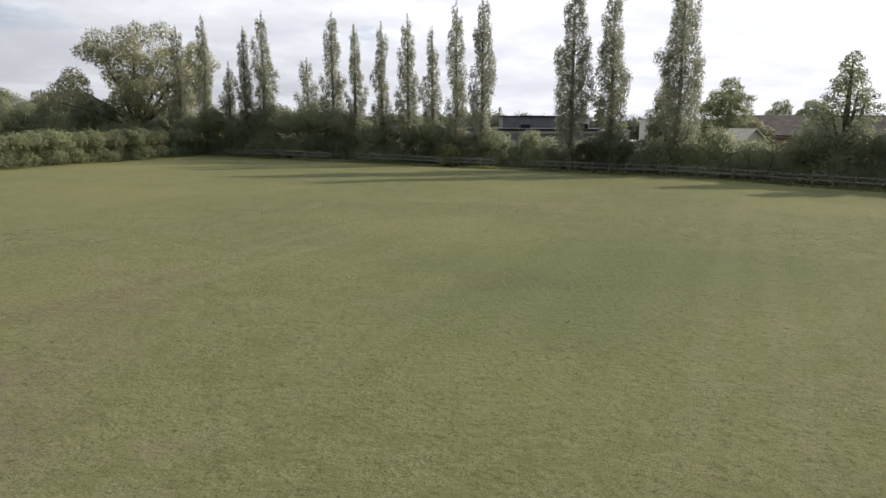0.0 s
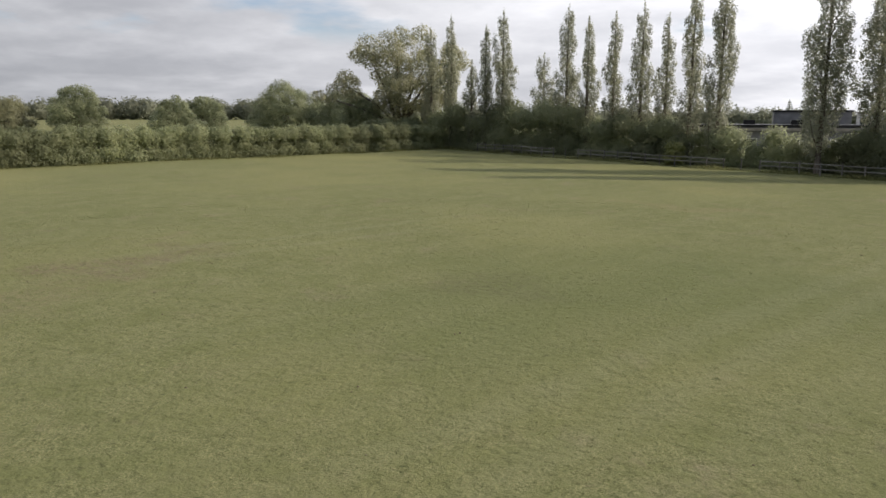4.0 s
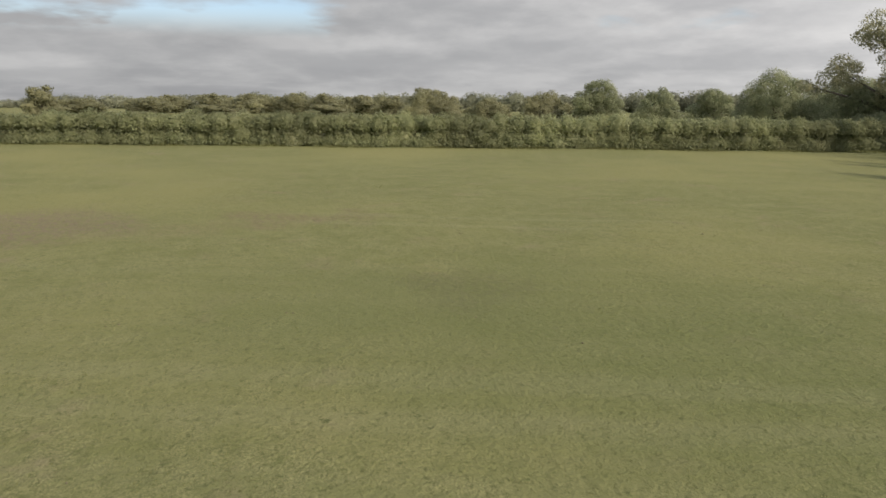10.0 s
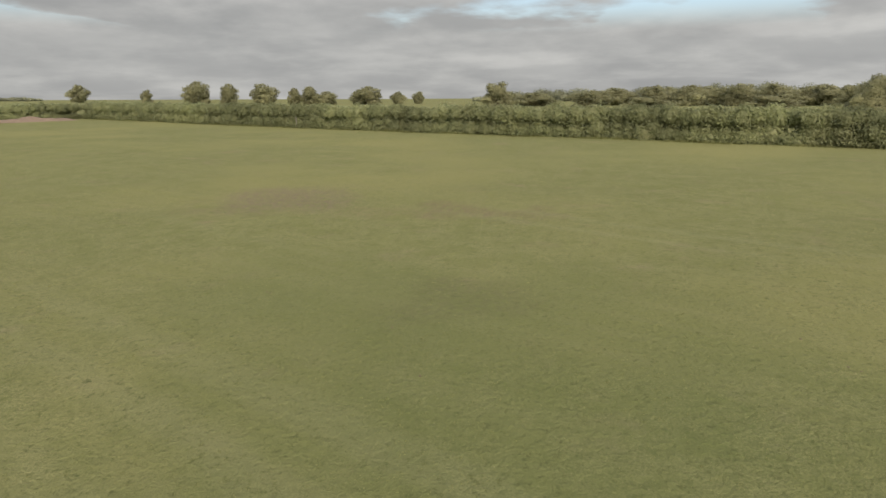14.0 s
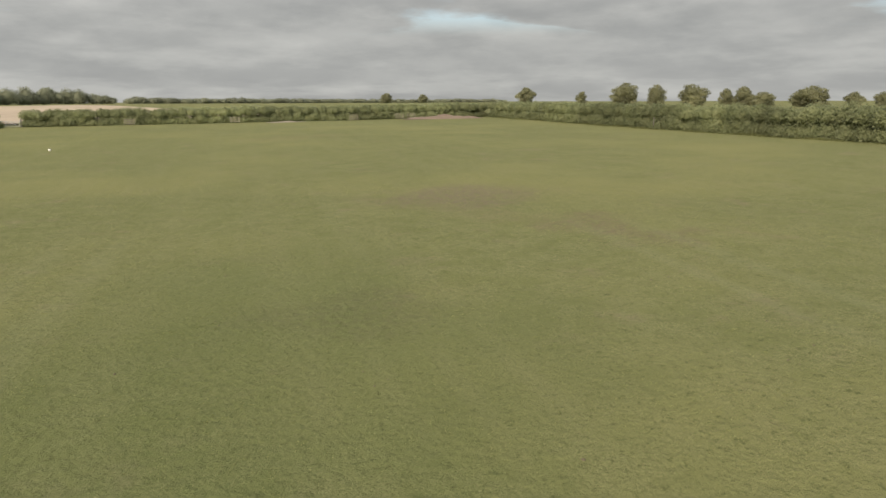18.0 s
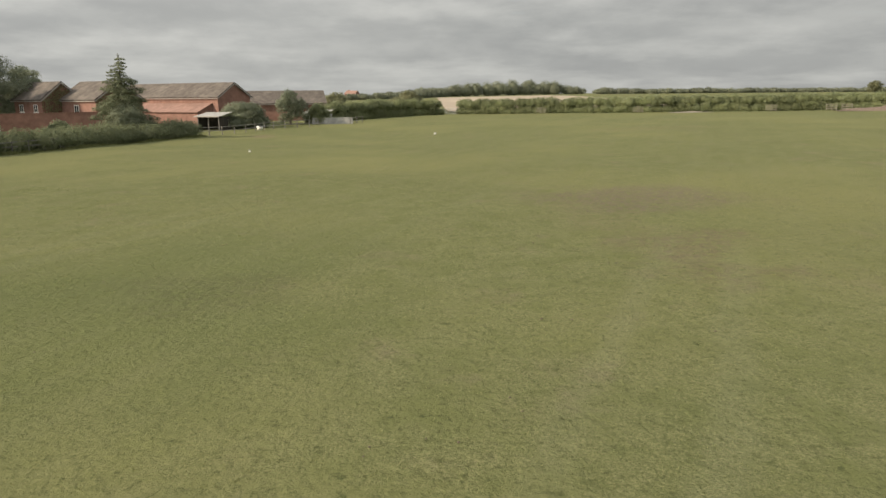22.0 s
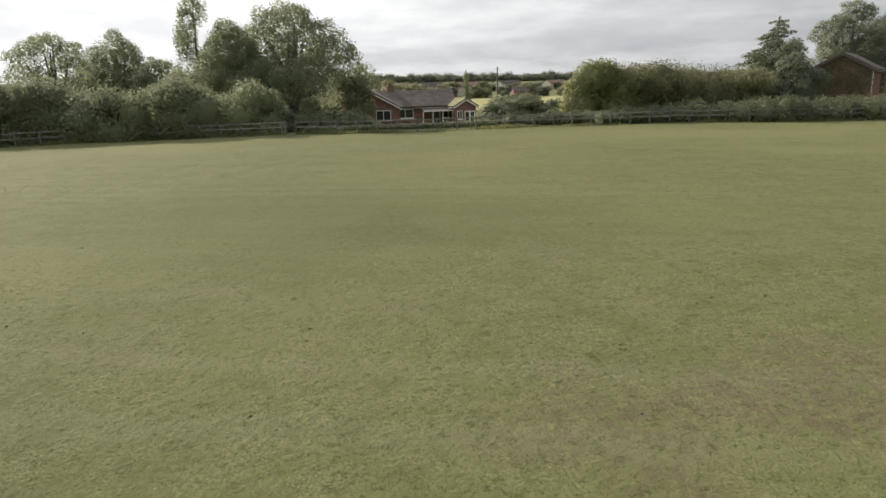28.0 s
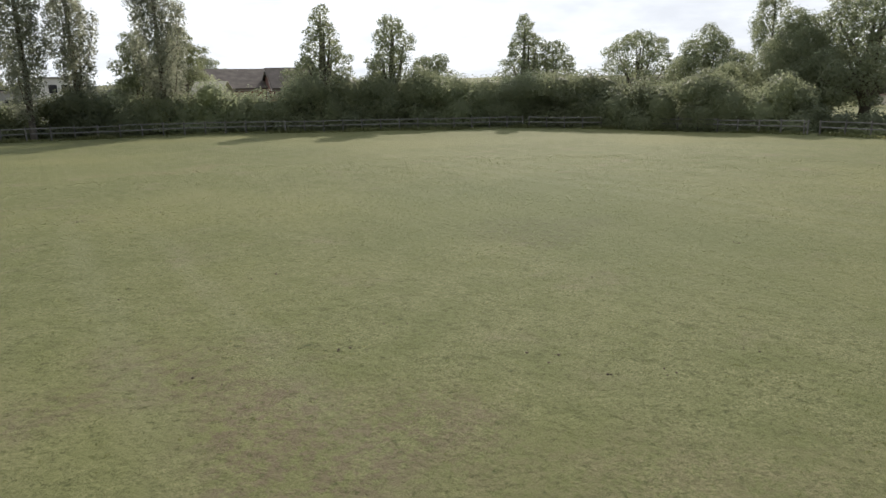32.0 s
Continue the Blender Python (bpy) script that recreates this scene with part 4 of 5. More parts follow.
rail_fence([(-26.8, 93.8), (-16.8, 88.2), (-6.2, 84.2), (7.2, 78.3), (21.8, 72.9), (25.9, 69.7), (30.9, 65.2), (36.1, 59.1), (47.3, 48.9)], "weathered two-rail timber paddock fence", seed=3, gaps=(8, 20))
rail_fence([(47.7, 48.4), (49.4, 38.7), (49.2, 31.9), (47.3, 23.3)], "weathered timber fence in deep tree shade", seed=4, gaps=(4,))
rail_fence([(47.2, 22.4), (45.1, 13.7), (44, 5.7), (42.2, -5.2), (39.6, -12.6), (37.2, -18.8), (35.2, -24.5), (33.4, -30)], "grey two-rail timber fence along the garden", seed=5)
rail_fence([(27.8, -52.7), (23.6, -60.9), (20.8, -68.7), (15.2, -75)], "light timber rails round the yard", seed=6, heights=(1.1, 0.6), step=2.4)
rail_fence([(10.7, -80.3), (9, -84.2)], "short rail beside the block wall", seed=7, heights=(1.0, 0.5), step=2.2)

# ---- buildings ----


def slab(name, corners, thick, mat):
    """A flat plate with four corners and a thickness."""
    c = [Vector(p) for p in corners]
    n = (c[1] - c[0]).cross(c[3] - c[0]).normalized() * thick
    V = c + [p - n for p in c]
    return mesh_of(name, V, [(0, 1, 2, 3), (7, 6, 5, 4), (0, 4, 5, 1), (1, 5, 6, 2), (2, 6, 7, 3), (3, 7, 4, 0)], mat)


def box(name, x0, y0, z0, x1, y1, z1, mat, bevel=0.0):
    bm = bmesh.new()
    bmesh.ops.create_cube(bm, size=1.0, matrix=Matrix.Translation(((x0 + x1) / 2, (y0 + y1) / 2, (z0 + z1) / 2)) @ Matrix.Diagonal((x1 - x0, y1 - y0, z1 - z0, 1)))
    if bevel:
        bmesh.ops.bevel(bm, geom=bm.edges[:], offset=bevel, segments=2, affect="EDGES")
    me = bpy.data.meshes.new(name)
    bm.to_mesh(me)
    bm.free()
    me.materials.append(mat)
    return me


def house(x, y, ang, L, w, eave, ridge, base, wall_mat, roof_mat, label, windows=(), name="house", chimney=None, over=0.3, door=None, lean=None, trim=None):
    """A gabled house. Its near gable stands at (x, y), the ridge runs off at ang degrees; eave and ridge are world heights.
    windows: (face, along, sill height, width, height), face g the near gable, l and r the long sides."""
    t = thing(name, x, y, base, label, "house", rz=ang)
    e, r = eave - base, ridge - base
    V = [(0, -w, -1), (0, w, -1), (0, w, e), (0, 0, r), (0, -w, e), (L, -w, -1), (L, w, -1), (L, w, e), (L, 0, r), (L, -w, e)]
    F = [(0, 4, 3, 2, 1), (5, 6, 7, 8, 9), (1, 2, 7, 6), (0, 5, 9, 4), (2, 3, 8, 7), (4, 9, 8, 3)]
    child("wall", mesh_of("wall", V, F, wall_mat), t)
    s = (r - e) / w
    ye, ze = w + over, e - s * over
    for sg in (1, -1):
        c = [(-over, sg * ye, ze + 0.14), (L + over, sg * ye, ze + 0.14), (L + over, 0, r + 0.14), (-over, 0, r + 0.14)]
        if sg < 0:
            c = [c[1], c[0], c[3], c[2]]
        roof = child("roof", slab("roof", c, 0.12, roof_mat), t)
        child("gutter", beam("gutter", (-over, sg * (ye + 0.03), ze + 0.02), (L + over, sg * (ye + 0.03), ze + 0.02), 0.1, 0.1, M_TRIM), roof)
        child("bargeboard", beam("bargeboard", (-over - 0.03, sg * ye, ze + 0.0), (-over - 0.03, 0, r + 0.02), 0.05, 0.16, trim or M_TRIM), roof)
    child("ridge_tile", beam("ridge_tile", (-over, 0, r + 0.17), (L + over, 0, r + 0.17), 0.22, 0.12, roof_mat), t)
    for face, a, z, ww, hh in windows:
        if face == "g":
            m = pose(0, a, z, 0, 0, -90)
        elif face == "l":
            m = pose(a, w, z, 0, 0, 180)
        else:
            m = pose(a, -w, z, 0, 0, 0)
        win = child("window", box("window", -ww / 2, -0.02, 0, ww / 2, 0.05, hh, M_DARK), t, at=m)
        for q in ((-ww / 2, 0.0, -ww / 2 + 0.09, hh), (ww / 2 - 0.09, 0.0, ww / 2, hh), (-ww / 2 + 0.09, 0, ww / 2 - 0.09, 0.09), (-ww / 2 + 0.09, hh - 0.09, ww / 2 - 0.09, hh), (-0.04, 0.09, 0.04, hh - 0.09)):
            child("window_frame", box("window_frame", q[0], -0.07, q[1], q[2], -0.02, q[3], M_WHITE), win)
        for q in ((-ww / 2 + 0.09, -0.04), (0.04, ww / 2 - 0.09)):
            child("pane", box("pane", q[0], -0.045, 0.09, q[1], -0.03, hh - 0.09, M_GLASS), win)
        child("sill", box("sill", -ww / 2 - 0.08, -0.14, -0.09, ww / 2 + 0.08, 0.0, -0.003, M_WHITE), win)
    if chimney:
        a, hgt = chimney
        ch = child("chimney", box("chimney", a - 0.4, -0.35, r - 0.6, a + 0.4, 0.35, r + hgt, M_BRICK), t)
        child("chimney_pot", box("chimney_pot", a - 0.14, -0.14, r + hgt, a + 0.14, 0.14, r + hgt + 0.35, M_TILE), ch)
    if door:
        face, a, ww, hh = door
        m = pose(0, a, 0, 0, 0, -90) if face == "g" else pose(a, w, 0, 0, 0, 180) if face == "l" else pose(a, -w, 0, 0, 0, 0)
        d = child("door", box("door", -ww / 2, -0.06, 0, ww / 2, 0.02, hh, M_WHITE), t, at=m)
        for k in (-1, 1):
            child("pane", box("pane", min(k * ww * 0.42, k * ww * 0.08), -0.075, 0.2, max(k * ww * 0.42, k * ww * 0.08), -0.062, hh - 0.15, M_GLASS), d)
    if lean:
        a0, a1, dep, zt, zb, lm = lean
        y0, y1 = w + 0.01, w + dep
        wl2 = child("outshot", mesh_of("outshot", [(a0, y0, -1), (a0, y1, -1), (a0, y1, zb - 0.06), (a0, y0, zt - 0.12), (a1, y0, -1), (a1, y1, -1), (a1, y1, zb - 0.06), (a1, y0, zt - 0.12)], [(0, 3, 2, 1), (4, 5, 6, 7), (1, 2, 6, 5), (2, 3, 7, 6)], wall_mat), t)
        child("outshot_roof", slab("outshot_roof", [(a0 - 0.2, w + dep + 0.3, zb), (a1 + 0.2, w + dep + 0.3, zb), (a1 + 0.2, w + 0.02, zt), (a0 - 0.2, w + 0.02, zt)][::-1], 0.1, lm), wl2)
    return t


def ivy(ob, w, e, r, seed):
    """Ivy over the near gable of a house: a thin ragged mat of leaves on the wall."""
    rng = np.random.default_rng(seed)
    n = 2600
    y, z = rng.uniform(-w, w, n), rng.uniform(0, r, n)
    ok = z < e + (r - e) * (1 - np.abs(y) / w) - 0.15
    P = np.stack([rng.uniform(-0.22, -0.04, n), y, z], 1)[ok]
    child("ivy", leaf_mesh("ivy", P, 0.3, M_LEAF_HEDGE, seed, np.tile([-1.0, 0, 0], (len(P), 1))), ob, "olive ivy over the gable")


M_MOSS = material("mossy roof tiles", [(0.16, 0.155, 0.075), (0.25, 0.24, 0.11)], 1.2, 0.9, bump=0.5, large=0.2, large_scale=0.5)
M_REDTILE = material("red pantiles", [(0.21, 0.125, 0.098), (0.29, 0.18, 0.145)], 1.2, 0.85, bump=0.5, large=0.15, large_scale=0.4)
FARM = -30.6
house(29.8, -79.5, FARM, 25.5, 3.6, 4.3, 6.5, -1.2, M_BRICK, M_TILE, "long red-brick barn house with a brown tiled roof", lean=(1.5, 25, 3.0, 4.6, 3.2, M_REDTILE), name="barn")
h2 = house(52, -67.1, FARM, 7.0, 3.1, 4.2, 6.6, -1.2, M_BRICK, M_TILE, "small brick house with tiled roof", windows=(("l", 1.6, 3.6, 1.0, 1.1), ("l", 5.2, 3.6, 1.0, 1.1)))
h3 = house(43.1, -66.2, FARM, 8.5, 3.9, 4.1, 6.6, -1.2, M_BRICK, M_TILE, "brick house with a wide gable", windows=(("l", 4.5, 3.4, 1.1, 1.2), ("g", -1.2, 3.2, 1.0, 1.2)))
h1 = house(47.8, -38.0, -52, 9.0, 3.2, 3.9, 5.6, -1.1, M_BRICK, M_TILE, "dark brick gabled house behind the hedge", over=0.35, trim=M_TILE)
child("downpipe", beam("downpipe", (-0.08, -3.1, 0), (-0.08, -3.1, 4.9), 0.09, 0.09, M_WHITE), h1)
ivy(h2, 3.1, 5.4, 7.8, 61)
ivy(h3, 3.9, 5.3, 7.8, 62)
ivy(h1, 3.2, 5.0, 6.7, 63)
house(19.1, -105.6, 15.1, 26, 5, 2.9, 5.2, -1.0, M_BRICK, M_TILE, "low farm shed with a wide brown roof", name="shed")
bungalow = house(71.2, 11.0, -14.6, 9, 3.55, 0.5, 2.4, -2.0, M_BRICK, M_TILE, "red-brick bungalow with a brown tiled roof and white windows",
                 windows=(("g", -1.5, 1.0, 1.9, 1.25), ("g", 1.3, 1.0, 1.0, 1.25)), name="bungalow", door=("g", 2.9, 1.0, 2.1), trim=M_WHITE)
# its long range, joined to the front wing
wing = house(75.7, 10.1, -89.6, 10.6, 3.7, 0.5, 2.3, -2.0, M_BRICK, M_TILE, "bungalow range", windows=(("r", 3.6, 1.1, 2.2, 1.15), ("r", 9.4, 1.0, 1.5, 1.2)), name="bungalow", chimney=(2.5, 0.8))
for c in list(wing.children):
    c.parent, c.matrix_basis = bungalow, bungalow.matrix_basis.inverted() @ wing.matrix_basis @ c.matrix_basis
bpy.data.objects.remove(wing)


def porch(ob, x, y0, y1, z):
    """A lean-to porch on white posts along the range's front, in world places."""
    inv = ob.matrix_basis.inverted()
    roof = child("porch_roof", slab("porch_roof", [(x - 1.7, y1, z + 2.0), (x - 1.7, y0, z + 2.0), (x, y0, z + 2.4), (x, y1, z + 2.4)][::-1], 0.08, M_TILE), ob, at=inv)
    child("porch_gutter", beam("porch_gutter", (x - 1.74, y0, z + 1.95), (x - 1.74, y1, z + 1.95), 0.1, 0.1, M_WHITE), roof)
    for k in range(5):
        y = y0 + 0.1 + (y1 - y0 - 0.2) * k / 4
        child("porch_post", beam("porch_post", (x - 1.6, y, z - 0.1), (x - 1.6, y, z + 1.93), 0.11, 0.11, M_WHITE), ob, at=inv)
    child("glazed_door", box("glazed_door", x - 0.12, y0 - 2.6, z, x - 0.03, y0 - 1.5, z + 1.95, M_WHITE), ob, at=inv)
    child("pane", box("pane", x - 0.15, y0 - 2.45, z + 0.2, x - 0.123, y0 - 1.65, z + 1.8, M_GLASS), ob, at=inv)


porch(bungalow, 71.98, 4.4, -0.6, -2.0)
house(69.6, -0.9, 0.6, 5, 1.4, 0.45, 1.25, -2.1, M_BRICK, M_MOSS, "small brick garage with a white-trimmed gable", windows=(("g", 0.8, 0.95, 0.7, 1.1),), name="garage", door=("g", -0.55, 1.4, 2.0), trim=M_WHITE)
house(36.4, 90.5, -25.5, 12, 4.5, 3.6, 5.8, -0.6, M_BRICK, M_TILE, "brick house whose brown roof shows above the scrub", windows=(("g", 0, 3.0, 1.2, 1.1),))
house(43.2, 81.3, -32.3, 7.5, 4.0, 3.6, 5.8, -0.6, M_BRICK, M_TILE, "brick house with a white-edged gable above the scrub", windows=(("g", 0, 2.8, 1.2, 1.1),))
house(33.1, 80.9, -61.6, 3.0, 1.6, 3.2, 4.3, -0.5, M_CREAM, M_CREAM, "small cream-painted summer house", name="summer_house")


def school(x, y, ang):
    t = thing("school_building", x, y, gz(x, y) - 0.3, "long flat-roofed grey school building", "building", rz=ang)
    child("wall", box("wall", -9, 0, -0.5, 16, 9, 4.0, M_GREY), t)
    child("parapet", box("parapet", -9.3, -0.3, 4.003, 16.3, 9.3, 4.4, M_DARK), t)
    child("fascia", box("fascia", -9.2, -0.36, 3.6, 16.2, -0.004, 3.99, M_TRIM), t)
    up = child("upper_storey", box("upper_storey", 1, 10, 0, 11, 16, 6.1, M_GREY), t)
    child("upper_roof", box("upper_roof", 0.8, 9.8, 6.1, 11.2, 16.2, 6.35, M_DARK), up)
    for i in range(9):
        w = child("window", box("window", -8 + i * 2.6, -0.05, 1.1, -6.3 + i * 2.6, 0.02, 2.6, M_WHITE), t)
        child("pane", box("pane", -7.9 + i * 2.6, -0.08, 1.2, -6.4 + i * 2.6, -0.053, 2.5, M_GLASS), w)
    for i in range(2):
        child("roof_light", box("roof_light", -3 + i * 6, 3, 4.4, -1.5 + i * 6, 5, 5.0, M_DARK, 0.05), t)
    return t


school(9.3, 108.1, 2)


def flat_block(x, y, L, D, h, label, mat, panes=2):
    """A low flat-roofed building with windows along its front."""
    t = thing("building", x, y, gz(x, y) - 0.3, label, "building")
    child("wall", box("wall", 0, 0, -0.4, L, D, h, mat), t)
    child("roof", box("roof", -0.15, -0.15, h + 0.003, L + 0.15, D + 0.15, h + 0.22, M_TRIM), t)
    for i in range(panes):
        wx = L * (i + 0.5) / panes
        w = child("window", box("window", wx - 0.55, -0.05, h - 1.9, wx + 0.55, 0.02, h - 0.8, M_DARK), t)
        child("window_frame", box("window_frame", wx - 0.6, -0.07, h - 2.0, wx + 0.6, -0.003, h - 1.903, M_WHITE), w)
        child("pane", box("pane", wx - 0.5, -0.075, h - 1.85, wx + 0.5, -0.055, h - 0.85, M_GLASS), w)
    return t


flat_block(20.3, 112.0, 2.8, 4.0, 6.0, "white-walled flat-roofed block behind the poplars", M_WHITE)
flat_block(32.2, 112.0, 3.5, 4.0, 6.0, "small white-walled house behind the poplars", M_WHITE)
flat_block(23.8, 106.0, 4.2, 4.0, 4.2, "low grey flat-roofed outbuilding", M_BLOCK)


def van(x, y, ang, h=2.4):
    t = thing("van", x, y, gz(x, y), "white parked delivery van", "van", rz=ang)
    prof = [(-2.6, 0.35), (2.5, 0.35), (2.6, 0.9), (1.9, 1.15), (1.2, 2.2), (0.9, h), (-2.6, h)]
    V = [(px, -0.95, pz) for px, pz in prof] + [(px, 0.95, pz) for px, pz in prof]
    n = len(prof)
    child("body", mesh_of("body", V, [tuple(range(n - 1, -1, -1)), tuple(range(n, 2 * n))] + [(i, (i + 1) % n, n + (i + 1) % n, n + i) for i in range(n)], M_WHITE), t)
    child("windscreen", slab("windscreen", [(1.86, -0.8, 1.3), (1.86, 0.8, 1.3), (1.32, 0.8, 2.1), (1.32, -0.8, 2.1)], -0.03, M_GLASS), t)
    for wx in (-1.7, 1.6):
        for wy in (-0.9, 0.9):
            V, F = tube([(wx, wy - 0.1, 0.33), (wx, wy + 0.1, 0.33)], [0.33, 0.33], 14)
            F = F + [tuple(range(13, -1, -1)), tuple(range(14, 28))]
            wheel = child("wheel", mesh_of("wheel", V, F, M_DARK), t)
            V, F = tube([(wx, wy - 0.115, 0.33), (wx, wy + 0.115, 0.33)], [0.18, 0.18], 10)
            child("hub", mesh_of("hub", V, F + [tuple(range(9, -1, -1)), tuple(range(10, 20))], M_METAL), wheel)
    return t


van(25.4, 94.5, 19.5, 2.9)
van(26.2, 99.1, 9.5, 2.9)
van(18.8, 95.9, -10, 2.6)
van(1, 103.9, 5, 2.6)


def yard_shed(x, y, ang, L, D, h, label, wall=None):
    t = thing("yard_shed", x, y, gz(x, y), label, "shed", rz=ang)
    child("back_wall", box("back_wall", -L / 2, D - 0.1, 0, L / 2, D, h - 0.1, wall or M_BLOCK), t)
    for sx in (-L / 2, L / 2 - 0.1):
        child("side_wall", box("side_wall", sx, 0.1, 0, sx + 0.1, D - 0.103, h - 0.15, wall or M_BLOCK), t)
    for k in range(3):
        px = -L / 2 + 0.1 + k * (L - 0.2) / 2
        child("post", beam("post", (px, 0.05, 0), (px, 0.05, h - 0.05), 0.12, 0.12, M_WOOD), t)
    child("roof", slab("roof", [(-L / 2 - 0.3, -0.4, h), (L / 2 + 0.3, -0.4, h), (L / 2 + 0.3, D + 0.2, h + 0.55), (-L / 2 - 0.3, D + 0.2, h + 0.55)], 0.06, M_SHEET), t)
    child("fascia", beam("fascia", (-L / 2 - 0.3, -0.44, h - 0.05), (L / 2 + 0.3, -0.44, h - 0.05), 0.05, 0.14, M_TRIM), t)
    return t


yard_shed(30.4, -66.6, 158.1, 4.0, 2.6, 2.1, "open field shelter with a pale metal roof", M_SHADEWOOD)
yard_shed(17.2, -84.2, 166.1, 4.2, 2.6, 1.7, "low block shed with a white-edged roof")


def block_wall(x0, y0, x1, y1, h, label, mat, thick=0.2, courses=5):
    ang = math.degrees(math.atan2(y1 - y0, x1 - x0))
    L = math.hypot(x1 - x0, y1 - y0)
    t = thing("garden_wall", x0, y0, gz(x0, y0), label, "wall", rz=ang)
    child("wall_face", box("wall_face", 0, -thick / 2, -0.3, L, thick / 2, h, mat), t)
    child("coping", box("coping", -0.05, -thick / 2 - 0.05, h + 0.003, L + 0.05, thick / 2 + 0.05, h + 0.09, mat, 0.015), t)
    n = max(2, int(L / 3))
    for i in range(n + 1):
        child("pier", box("pier", i * L / n - 0.2, -thick / 2 - 0.12, -0.3, i * L / n + 0.2, -thick / 2 - 0.004, h - 0.05, mat, 0.015), t)
    return t


block_wall(17.0, -80.6, 10.6, -81.6, 0.95, "pale concrete block wall beside the paddock", M_BLOCK)
block_wall(42.5, -60.9, 54.5, -52.2, 3.0, "red-brick garden wall", M_BRICK)


def field_gate(x, y, ang, L=4.6):
    t = thing("field_gate", x, y, gz(x, y), "closed galvanised five-bar field gate", "gate", rz=ang)
    for sx in (-0.2, L + 0.2):
        child("gate_post", beam("gate_post", (sx, 0, -0.3), (sx, 0, 1.45), 0.18, 0.18, M_WOOD), t)
    for z in (0.2, 0.42, 0.66, 0.92, 1.2):
        V, F = tube([(0, 0, z), (L, 0, z)], [0.04, 0.04], 6)
        child("bar", mesh_of("bar", V, F, M_GALV), t)
    for px in (0.0, L * 0.5, L):
        child("upright", beam("upright", (px, 0, 0.15), (px, 0, 1.25), 0.06, 0.06, M_METAL), t)
    child("brace", beam("brace", (0.05, 0.04, 0.2), (L * 0.5, 0.04, 1.18), 0.04, 0.05, M_METAL), t)
    return t


field_gate(-8.6, -115.1, 4.2)


def hurdle(x, y, ang, L=1.9, h=1.2, lean=12):
    t = thing("hurdle", x, y, gz(x, y), "pale wooden hurdle leaning on the hedge", "hurdle", "hurdles by the hedge", rz=ang)
    m = pose(0, 0, 0, lean, 0, 0)
    for k in range(3):
        child("slat", beam("slat", (0, 0, 0.3 + k * (h - 0.4) / 2), (L, 0, 0.3 + k * (h - 0.4) / 2), 0.03, 0.08, M_PALE), t, at=m)
    for px in (0.1, L / 2, L - 0.1):
        child("stile", beam("stile", (px, 0.035, 0), (px, 0.035, h), 0.06, 0.04, M_PALE), t, at=m)
    return t


M_PALE = material("bleached timber", [(0.17, 0.15, 0.12), (0.28, 0.25, 0.205)], 2.0, 0.9, bump=0.3, each=0.3)
for hx, hy, ha in ((-77.6, -88.9, -18), (-80.0, -88.0, -14), (-67.9, -91.9, -18), (-45.2, -100.2, -20.3), (-26.8, -106.8, -20.3)):
    hurdle(hx, hy, ha)
# the stump-like post in the west hedge
wp = thing("hedge_post", -72.9, -21.7, gz(-72.9, -21.7), "bleached old timber post at the hedge", "post")
child("post", beam("post", (0, 0, -0.2), (0.05, 0, 1.5), 0.16, 0.16, M_WOOD), wp)


def heap(name, x, y, ang, L, W, H, mat, label, seed):
    rng = np.random.default_rng(seed)
    n, m = 36, 14
    u, v = np.meshgrid(np.linspace(-1, 1, n), np.linspace(-1, 1, m))
    r = np.sqrt(u ** 2 + v ** 2)
    z = H * np.clip(1 - r ** 1.7, 0, None) * (1 + 0.35 * np.sin(u * 9 + 1) * np.cos(v * 5)) + rng.normal(0, 0.03, u.shape) * (r < 0.95) - 0.05
    V = np.stack([u.ravel() * L / 2, v.ravel() * W / 2, z.ravel()], 1)
    i = np.arange((n - 1) * (m - 1))
    a = (i // (n - 1)) * n + i % (n - 1)
    ob = new(name, quick_mesh(name, V, np.stack([a, a + 1, a + n + 1, a + n], 1), mat))
    ob.matrix_basis = pose(x, y, gz(x, y), 0, 0, ang)
    return tagged(ob, label, "heap")


heap("soil_bank", -84.3, -82.4, -18.6, 19, 4.5, 0.8, M_SOIL, "long low bank of bare brown soil by the hedge", 1)
heap("chippings_patch", -53.2, -94.6, -19.7, 9, 3.0, 0.22, M_PALE, "flat pale patch of spread chippings", 2)


def bucket(x, y, r=0.22, h=0.34, label="white plastic feed bucket on the grass"):
    t = thing("feed_bucket", x, y, gz(x, y), label, "bucket")
    V, F = tube([(0, 0, 0.0), (0, 0, h), (0, 0, h), (0, 0, 0.03)], [r * 0.8, r, r * 0.93, r * 0.72], 14)
    child("tub", mesh_of("tub", V, F + [tuple(range(13, -1, -1)), tuple(range(42, 56))], M_WHITE, False), t)
    V, F = tube([(-r, 0, h - 0.03), (-r * 0.7, 0.05, h + 0.12), (0, 0.07, h + 0.17), (r * 0.7, 0.05, h + 0.12), (r, 0, h - 0.03)], [0.008] * 5, 5)
    child("handle", mesh_of("handle", V, F, M_METAL), t)
    return t


bucket(-3.5, -53.0, 0.15, 0.22)
bucket(13.4, -23.4, 0.11, 0.12)
bucket(22.7, -66.4, 0.5, 0.6, "white plastic water tub by the yard rails")

